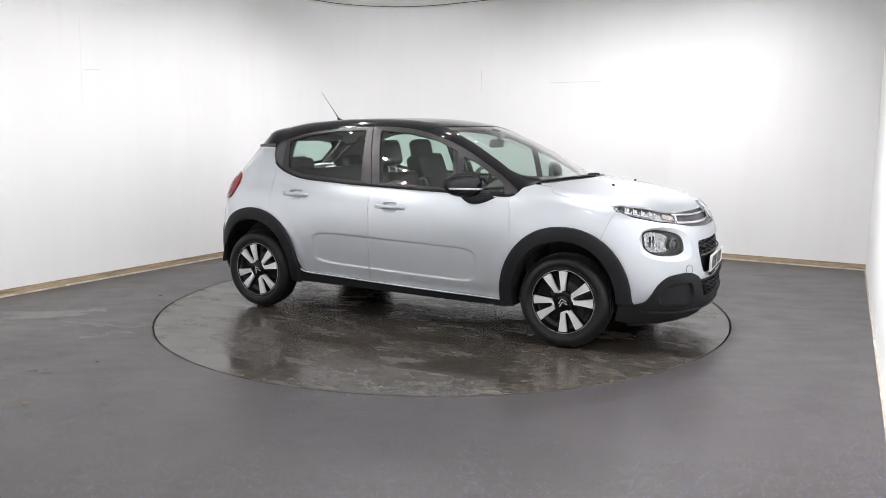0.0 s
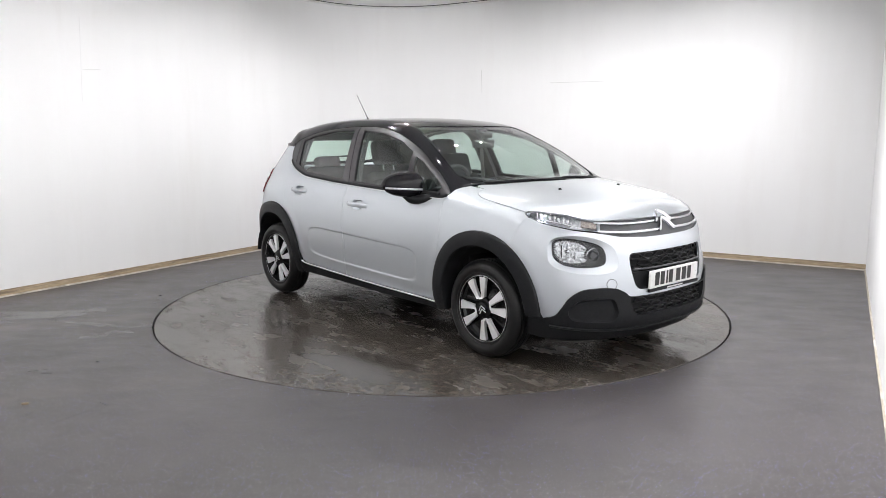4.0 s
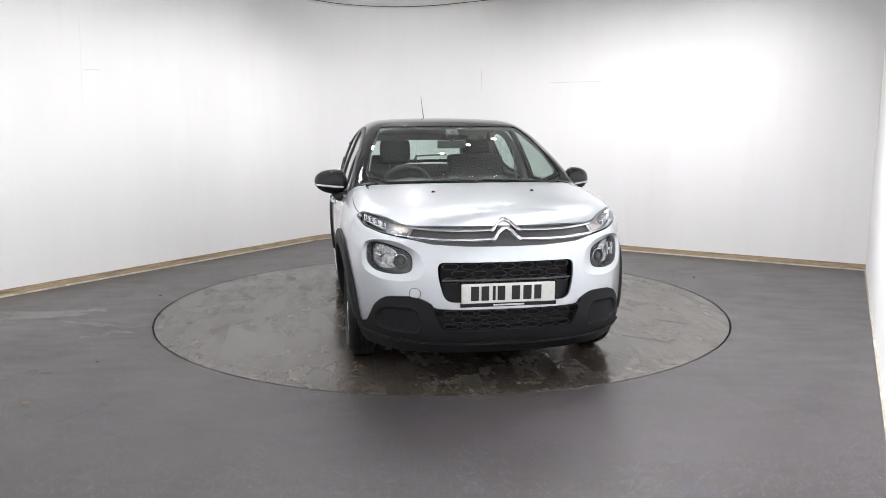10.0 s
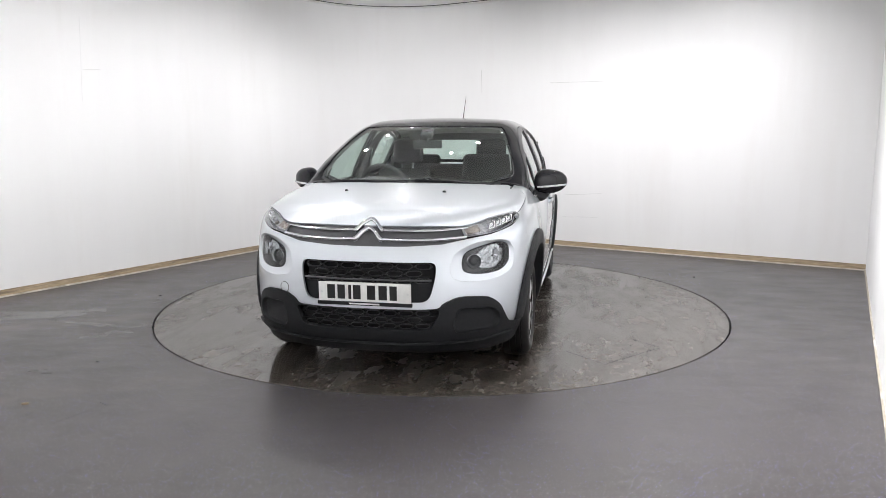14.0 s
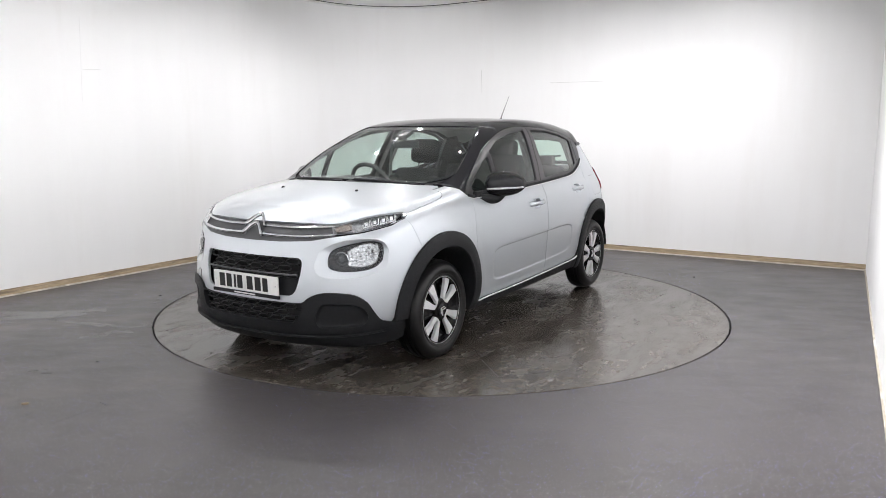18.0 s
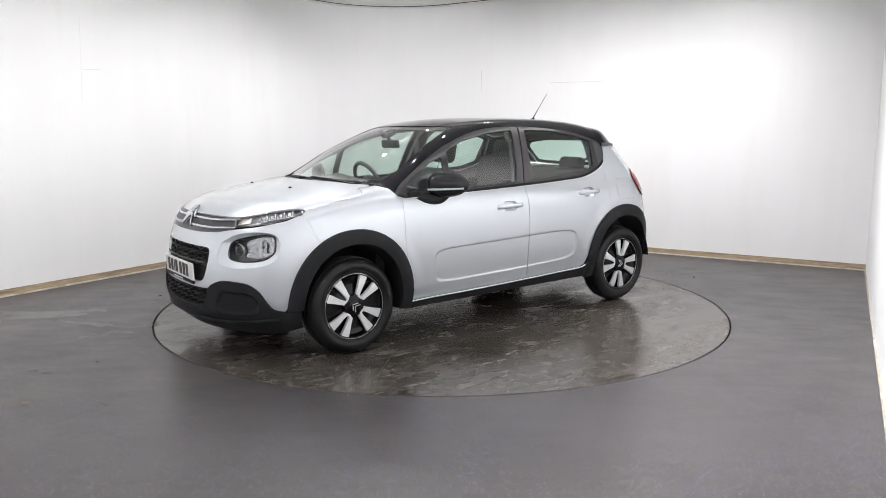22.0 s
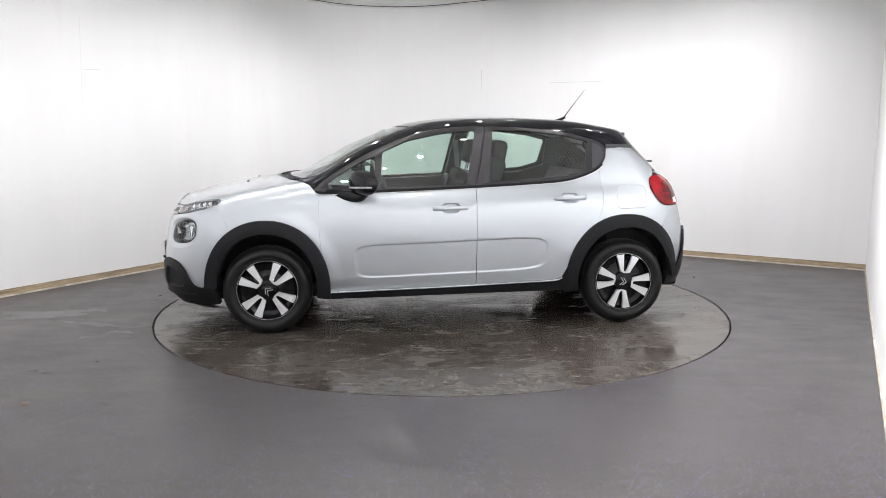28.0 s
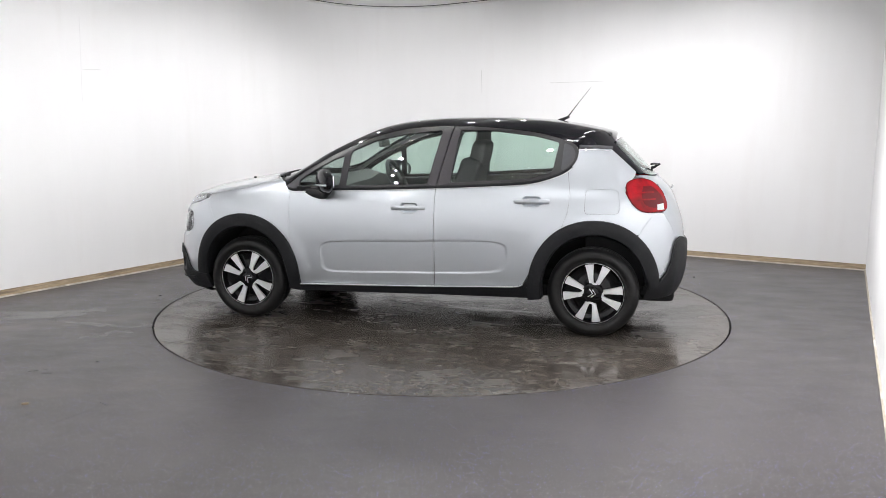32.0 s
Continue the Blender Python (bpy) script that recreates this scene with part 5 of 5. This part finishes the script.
def car_tail(car):
    # tailgate: window, painted panel; lamps; bumper
    def on_tail(pts):
        p = np.array(pts, float)
        lo, hi = np.full(len(p), 0.5), np.full(len(p), 2.2)
        for _ in range(26):
            m = (lo + hi) / 2
            inside = body(-m, p[:, 0], p[:, 1]) < 0
            lo, hi = np.where(inside, m, lo), np.where(inside, hi, m)
        return np.stack([-lo, p[:, 0], p[:, 1]], -1)

    win = on_tail([(0, 1.345), (0.3, 1.34), (0.46, 1.325), (0.529, 1.30), (0.531, 1.25), (0.524, 1.152), (0.522, 1.10), (0.4, 1.085), (0, 1.08)])
    pane = skin("rear_window", TAIL_CHART, both_sides(win), GLASS, car, off=-0.003, gap=0.002, depth=0.002)
    pane.visible_shadow = False
    border = on_tail([(0, 1.315), (0.28, 1.31), (0.44, 1.29), (0.49, 1.25), (0.49, 1.16), (0.485, 1.125), (0.4, 1.115), (0, 1.11)])
    skin("rear_window_border", TAIL_CHART, both_sides(win), BLACK_GLOSS, car, holes=[both_sides(border)], off=-0.005, gap=0.0, depth=0.002)
    for s in (1, -1):
        hatch = [tuple(p) for p in on_side([(-1.362, 1.268), (-1.45, 1.19), (-1.528, 1.117)])] + [tuple(p) for p in on_tail([(0.59, 1.105), (0.526, 1.105), (0.526, 1.152), (0.533, 1.252), (0.53, 1.318)])]
        skin("rear_pillar", TAIL_CHART, hatch, BLACK_GLOSS, car, gap=0.001, side=s)
    gate = on_tail([(0, 1.076), (0.4, 1.081), (0.60, 1.096)])
    gate = [tuple(p) for p in gate] + [(-1.56, 0.68, 1.09), (-1.62, 0.64, 1.075), (-1.70, 0.585, 1.02), (-1.735, 0.57, 0.93)] + [tuple(p) for p in on_tail(dense(GATE_SEAM)[::-1] + [(0, 0.62)])]
    skin("tailgate", TAIL_CHART, both_sides(gate), SILVER, car)
    for s in (1, -1):
        out = through_points(LAMP_RING + LAMP_RING[:1], 5)[:-1]
        lamp = skin("tail_lamp", TAIL_CHART, out, RED, car, "glossy red tail lamp", off=0.008, gap=0.0, side=s, depth=0.04)
        rim = TAIL_CHART.place(TAIL_CHART.inverse(np.array(list(out) + [out[0]], float)), 0.006)
        bm = sweep([tuple(q) for q in rim], 0.008, 0.008, ring=6)
        part("lamp_rim", bm if s > 0 else flip(bm), DARK_RED, lamp)
        inner = [(-1.60, 0.70, 1.035), (-1.66, 0.65, 1.02), (-1.705, 0.615, 0.97), (-1.715, 0.605, 0.91), (-1.66, 0.66, 0.885), (-1.59, 0.72, 0.905), (-1.57, 0.725, 0.97)]
        skin("lamp_core", TAIL_CHART, through_points(inner + inner[:1], 4)[:-1], DARK_RED, lamp, off=0.0095, gap=0, side=s, depth=0.002)
        for z in (1.03, 0.985, 0.94):
            bar = [(-1.52 - 0.02 * (1.03 - z) / 0.09, 0.73, z + 0.006), (-1.66, 0.66, z + 0.006), (-1.66, 0.66, z - 0.004), (-1.52, 0.73, z - 0.004)]
            skin("light_guide", TAIL_CHART, bar, RED, lamp, off=0.0110, gap=0, side=s, depth=0.002)
        skin("reverse_lamp", TAIL_CHART, [(-1.665, 0.66, 0.905), (-1.72, 0.62, 0.91), (-1.715, 0.625, 0.87), (-1.665, 0.67, 0.87)], LIGHT_FRAME, lamp, off=0.0115, gap=0, side=s, depth=0.003)
    side = [tuple(p) for p in on_side(dense(TAIL_SEAM) + arch(GEOM_R, 129, 172))]
    black = [(-1.70, 0.70, 0.385), (-1.74, 0.655, 0.435), (-1.77, 0.62, 0.50), (-1.785, 0.59, 0.60), (-1.80, 0.55, 0.655), (-1.83, 0.46, 0.672), (-1.87, 0.2, 0.60), (-1.89, 0, 0.60)]
    half = [tuple(p) for p in on_tail([(0, 0.618)] + dense(GATE_SEAM))] + side + black
    skin("rear_bumper", TAIL_CHART, both_sides(half), SILVER, car, gap=0.0004)
    low = black[::-1] + [(-1.62, 0.74, 0.375), (-1.60, 0.74, 0.27), (-1.70, 0.66, 0.265), (-1.80, 0.45, 0.26), (-1.84, 0, 0.26)]
    skin("rear_lower_bumper", TAIL_CHART, both_sides(low), PLASTIC, car, "matt black rear bumper with a raised end", off=0.02, gap=0.0, depth=0.04)
    # rear wiper and badge blocks
    bm = join(sweep([(-1.625, 0.0, 1.108), (-1.665, 0.01, 1.124), (-1.705, 0.03, 1.150)], 0.03, 0.022, taper=[1.2, 1, 0.7], ring=8), sweep([(-1.690, 0.02, 1.145), (-1.660, 0.16, 1.155), (-1.635, 0.32, 1.158)], 0.018, 0.016, ring=8))
    part("rear_wiper", bm, PLASTIC, car)
    part("tail_emblem", box(0.008, 0.12, 0.05, pose(-1.795, 0, 0.97, 0, -28, 0), 0.003), CHROME, car)


def car_wheels(car):
    for x, y in ((FRONT_AXLE, 0.765), (REAR_AXLE, 0.752)):
        for s in (1, -1):
            m = pose(x, y * s, HUB) if s > 0 else pose(x, y * s, HUB, 0, 0, 180)
            build_wheel(car, m, {(1, 1): 52, (1, -1): 18, (-1, 1): 261, (-1, -1): 30}[(1 if x > 0 else -1, s)])


def blade(angle, spread_in, spread_out):
    """One machined blade of a pair, from the hub to the rim, flat-faced with bevelled flanks."""
    a = math.radians(angle)
    rows = []
    for r, t, w, h in ((0.066, spread_in, 0.032, 0.053), (0.10, spread_in * 0.72 + spread_out * 0.28, 0.036, 0.053), (0.15, spread_in * 0.36 + spread_out * 0.64, 0.050, 0.054), (0.198, spread_out, 0.066, 0.050)):
        c = Vector((r * math.cos(a), 0, r * math.sin(a))) + Vector((-math.sin(a), 0, math.cos(a))) * t
        q = Vector((-math.sin(a), 0, math.cos(a)))
        rows.append([(c - q * w / 2 + Vector((0, h - 0.018, 0))), (c - q * (w / 2 - 0.002) + Vector((0, h, 0))), (c + q * (w / 2 - 0.002) + Vector((0, h, 0))), (c + q * w / 2 + Vector((0, h - 0.018, 0)))])
    bm = bmesh.new()
    vs = [[bm.verts.new(p) for p in r] for r in rows]
    for p, q in zip(vs, vs[1:]):
        for i in range(3):
            bm.faces.new((p[i], p[i + 1], q[i + 1], q[i]))
    bm.faces.new(vs[0])
    bm.faces.new(vs[-1][::-1])
    return bm


WHEEL = {}


def build_wheel(car, m, turn):
    spin = m @ Matrix.Rotation(radians(turn), 4, "Y")
    if "rim" not in WHEEL:
        WHEEL["tyre"] = part("tyre", lathe([(0.203, 0.030), (0.209, 0.050), (0.216, 0.060), (0.222, 0.0625), (0.226, 0.0605), (0.240, 0.0690), (0.255, 0.0710), (0.270, 0.0670), (0.282, 0.0590), (0.2925, 0.0470), (0.2995, 0.0360),
                                            (0.3020, 0.030), (0.2965, 0.029), (0.2975, 0.022), (0.3045, 0.021), (0.3075, 0.004), (0.3010, 0.003), (0.3010, -0.005), (0.308, -0.006), (0.3076, -0.035), (0.301, -0.036), (0.301, -0.043), (0.307, -0.044), (0.300, -0.085), (0.25, -0.10), (0.203, -0.09)], 96), RUBBER, None)
        WHEEL["rim"] = part("rim", lathe([(0.2075, 0.052), (0.2035, 0.056), (0.2000, 0.0545), (0.1965, 0.046), (0.192, 0.02), (0.186, -0.03), (0.182, -0.085)], 72), RIM_BLACK, None)
        WHEEL["lip"] = part("rim_lip", lathe([(0.2078, 0.0535), (0.2072, 0.0565), (0.2060, 0.0570), (0.2054, 0.0550)], 72), ALLOY, None)
        WHEEL["disc"] = part("wheel_face", lathe([(0.0, 0.049), (0.055, 0.051), (0.068, 0.048), (0.078, 0.02)], 40), RIM_BLACK, None)
        WHEEL["bowl"] = part("wheel_bowl", lathe([(0.06, 0.036), (0.09, 0.022), (0.13, 0.014), (0.165, 0.014), (0.185, 0.022), (0.1975, 0.042)], 56), RIM_BLACK, None)
        WHEEL["brake"] = part("brake_disc", lathe([(0.0, -0.015), (0.07, -0.015), (0.075, -0.03), (0.135, -0.03), (0.135, -0.042), (0.0, -0.042)], 48), DARK, None)
        WHEEL["back"] = part("brake_plate", lathe([(0.0, -0.055), (0.17, -0.055), (0.19, -0.05)], 40), DARK, None)
        bms = []
        for i in range(4):
            for sgn in (1, -1):
                a = math.radians(90 * i)
                t = [(r * math.cos(a) - sgn * o * math.sin(a), h, r * math.sin(a) + sgn * o * math.cos(a)) for r, o, h in ((0.055, 0.020, 0.026), (0.12, 0.036, 0.030), (0.196, 0.062, 0.030))]
                bms.append(sweep(t, 0.03, 0.022, up=(0, 1, 0), taper=[1, 1, 1.2]))
        WHEEL["web"] = part("spoke_web", join(*bms), RIM_BLACK, None)
        for i in range(8):
            WHEEL["blade%d" % i] = part("spoke_blade", blade(90 * (i // 2), (0.020 if i % 2 else -0.020), (0.062 if i % 2 else -0.062)), ALLOY, None, "machined silver blade")
        for i in range(4):
            a = math.radians(90 * i)
            WHEEL["bridge%d" % i] = part("spoke_bridge", box(0.014, 0.006, 0.034, pose(0.067 * math.cos(a), 0.0502, 0.067 * math.sin(a), 0, -90 * i, 0), 0.002, 1), ALLOY, None)
        WHEEL["cap"] = part("hub_cap", lathe([(0.0, 0.0585), (0.032, 0.058), (0.040, 0.055), (0.042, 0.045)], 32), RIM_BLACK, None)
        for i in range(2):
            z = -0.012 + 0.020 * i
            WHEEL["chevron%d" % i] = part("cap_chevron", sweep([(-0.027, 0.0595, z - 0.014), (0.0, 0.0605, z + 0.012), (0.027, 0.0595, z - 0.014)], 0.006, 0.008, up=(0, 1, 0)), ALLOY, None)
        for i in range(4):
            a = math.radians(45 + 90 * i)
            WHEEL["nut%d" % i] = part("wheel_bolt", lathe([(0.0, 0.047), (0.007, 0.047), (0.0085, 0.044), (0.0085, 0.034)], 8, "y", pose(0.048 * math.cos(a), 0, 0.048 * math.sin(a))), GREY_TRIM, None)
        wheel = WHEEL["wheel"] = WHEEL["rim"]
        wheel.name = "wheel"
        wheel.parent = car
        wheel.matrix_local = spin
        wheel["label"] = "two-tone alloy wheel with black tyre"
        for k, o in WHEEL.items():
            if o is not wheel:
                o.parent = wheel
        return
    copy = copy_thing(WHEEL["wheel"], spin)
    copy.parent = car


def cushion(sx, sy, sz, m, r=0.05):
    return box(sx, sy, sz, m, r, 4)


def car_cabin(car):
    # floor, dashboard and wheel
    part("cabin_floor", join(box(2.6, 1.36, 0.06, pose(-0.25, 0, 0.30)), box(0.06, 1.4, 0.55, pose(1.0, 0, 0.6)), box(0.5, 1.2, 0.45, pose(-1.45, 0, 0.55), 0.03)), DARK, car)
    part("underbody", join(box(1.66, 1.40, 0.10, pose(0, 0, 0.29), 0.03), box(0.98, 0.98, 0.2, pose(1.36, 0, 0.28), 0.04), box(1.0, 0.98, 0.22, pose(-1.32, 0, 0.31), 0.04), box(0.03, 0.9, 0.3, pose(1.80, 0, 0.52)), box(0.4, 0.5, 0.5, pose(1.5, 0, 0.6))), DARK, car)
    dash = bmesh.new()
    prof = [(1.10, 1.03), (0.90, 1.045), (0.72, 1.035), (0.60, 1.00), (0.57, 0.95), (0.60, 0.85), (0.62, 0.6), (0.95, 0.5)]
    rows = []
    for y in np.linspace(-0.72, 0.72, 13):
        dx = -0.10 * (y / 0.72) ** 2
        hump = 0.045 * math.exp(-((y + 0.34) / 0.17) ** 2)
        rows.append([dash.verts.new((x + (dx if x > 0.8 else dx * 0.3), y * (0.97 if x > 1.0 else 1), z + (hump if 0.58 < x < 0.9 and z > 0.9 else 0) - 0.02 * (y / 0.72) ** 2)) for x, z in prof])
    for a, b in zip(rows, rows[1:]):
        for i in range(len(prof) - 1):
            dash.faces.new((a[i], a[i + 1], b[i + 1], b[i]))
    part("dashboard", dash, CABIN, car)
    c = Vector((0.44, -0.345, 0.985))
    tilt = Matrix.Translation(c) @ Matrix.Rotation(radians(-64), 4, "Y")
    rim = bmesh.new()
    n, k = 40, 10
    vs = [[rim.verts.new(tilt @ Vector(((0.175 + 0.016 * math.cos(2 * math.pi * j / k)) * math.cos(2 * math.pi * i / n), (0.175 + 0.016 * math.cos(2 * math.pi * j / k)) * math.sin(2 * math.pi * i / n), 0.016 * math.sin(2 * math.pi * j / k)))) for j in range(k)] for i in range(n)]
    for i in range(n):
        for j in range(k):
            rim.faces.new((vs[i][j], vs[(i + 1) % n][j], vs[(i + 1) % n][(j + 1) % k], vs[i][(j + 1) % k]))
    wheel = part("steering_wheel", rim, CABIN, car)
    part("wheel_hub", join(lathe([(0.0, 0.03), (0.05, 0.025), (0.065, 0.0), (0.05, -0.05), (0.0, -0.06)], 24, "z", tilt), box(0.03, 0.32, 0.014, tilt, 0.005), box(0.16, 0.03, 0.014, tilt @ pose(-0.08, 0, 0), 0.005)), CABIN, wheel)
    # seats
    for y in (0.345, -0.345):
        seat = part("front_seat", cushion(0.52, 0.48, 0.16, pose(0.12, y, 0.58, 0, -7, 0), 0.06), FABRIC, car, "dark fabric front seat")
        dx, tall = (-0.10, 0.06) if y > 0 else (0.0, 0.0)
        back = join(cushion(0.15, 0.46, 0.52 + 2 * tall, pose(-0.17 + dx - tall * 0.3, y, 0.83 + tall, 0, -18, 0), 0.06), cushion(0.19, 0.09, 0.44, pose(-0.13 + dx, y + 0.20, 0.80, 0, -18, 0), 0.04), cushion(0.19, 0.09, 0.44, pose(-0.13 + dx, y - 0.20, 0.80, 0, -18, 0), 0.04))
        part("backrest", back, FABRIC, seat)
        part("headrest", cushion(0.115, 0.25, 0.20, pose(-0.31 + dx, y, 1.225, 0, -12, 0), 0.057), FABRIC, seat)
        for d in (-0.05, 0.05):
            part("headrest_post", sweep([(-0.265 + dx, y + d, 1.04), (-0.300 + dx, y + d, 1.18)], 0.014, 0.014), CHROME, seat)
        belt = [(-0.22, 0.62 * (1 if y > 0 else -1), 1.33), (-0.24, 0.66 * (1 if y > 0 else -1), 1.1), (-0.26, 0.70 * (1 if y > 0 else -1), 0.8)]
        part("seat_belt", sweep(belt, 0.004, 0.045, up=(1, 0, 0)), LINING, seat)
    bench = part("rear_bench", join(cushion(0.48, 1.22, 0.16, pose(-0.72, 0, 0.56, 0, -8, 0), 0.06), cushion(0.14, 1.2, 0.56, pose(-1.02, 0, 0.82, 0, -22, 0), 0.06)), FABRIC, car, "dark fabric rear bench")
    for y in (0.36, -0.36):
        part("headrest", cushion(0.09, 0.24, 0.11, pose(-1.14, y, 1.12, 0, -14, 0), 0.04), FABRIC, bench)
    part("rear_header", box(0.05, 0.96, 0.07, pose(-1.335, 0, 1.345), 0.01), CABIN, car)
    part("parcel_shelf", box(0.52, 1.1, 0.02, pose(-1.42, 0, 1.02), 0.006), CABIN, car)
    mirror = part("interior_mirror", box(0.03, 0.215, 0.062, pose(0.45, -0.01, 1.297, 0, 8, 0), 0.014, 3), CABIN, car)
    part("mirror_stalk", join(sweep([(0.46, -0.01, 1.32), (0.47, -0.01, 1.36), (0.46, -0.01, 1.385)], 0.03, 0.03), box(0.10, 0.09, 0.035, pose(0.46, -0.01, 1.372, 0, 25, 0), 0.012, 3)), CABIN, mirror)


def car_small(car):
    # aerial, wipers and washer jets
    aerial = part("aerial", sweep([(-0.945, 0, 1.473), (-0.99, 0, 1.482), (-1.03, 0, 1.500)], 0.03, 0.024, taper=[0.6, 1, 0.8], ring=10), PLASTIC, car)
    part("aerial_rod", sweep([(-1.015, 0, 1.493), (-1.05, 0, 1.540), (-1.104, 0, 1.611), (-1.185, 0, 1.715)], 0.0065, 0.0065, taper=[1.5, 1.1, 0.7, 0.45], ring=8), PLASTIC, aerial)
    for y in (0.308, -0.308):
        p = on_top([(1.438, y)])[0]
        part("washer_jet", lathe([(0.0, 0.010), (0.008, 0.008), (0.012, 0.0), (0.012, -0.004)], 12, "z", Matrix.Translation(p)), PLASTIC, car)
    for y0, y1 in ((-0.56, 0.02), (0.06, 0.56)):
        ys = np.linspace(y0, y1, 9)
        p = TOP.place(np.stack([1.185 - 0.20 * (np.abs(ys) / 0.7) ** 2 - 0.03 * (y1 - ys) / (y1 - y0), ys], -1), -0.004)
        w = part("wiper", sweep([tuple(q) for q in p], 0.012, 0.016, ring=6), PLASTIC, car)
        a = np.linspace(y1 - 0.01, y1 - 0.26, 4)
        q = TOP.place(np.stack([1.215 - 0.20 * (np.abs(a) / 0.7) ** 2 - np.linspace(0, 0.04, 4), a], -1), -0.003)
        part("wiper_arm", sweep([tuple(v) for v in q], 0.024, 0.014, ring=6), PLASTIC, w)


# ---- build ----
build_room()
table = build_turntable()
build_floor_marks()
build_wall_marks()
car = build_car()

TURN = [(0, -27.67), (2, -38.05), (4, -48.52), (6, -59.05), (9, -74.92), (12, -90.81), (15, -106.64), (18, -122.36), (21, -137.94), (24, -153.35), (27, -168.58), (30, -183.64), (32, -193.58)]
CENTRE = Vector((-0.0304, -0.0023, 0.0))  # the turntable's middle in the car's own space


def motions():
    walk(table, [(t, Matrix.Rotation(radians(a), 4, "Z")) for t, a in TURN])
    walk(car, [(t, Matrix.Rotation(radians(a), 4, "Z") @ Matrix.Translation(-CENTRE)) for t, a in TURN])


motions()
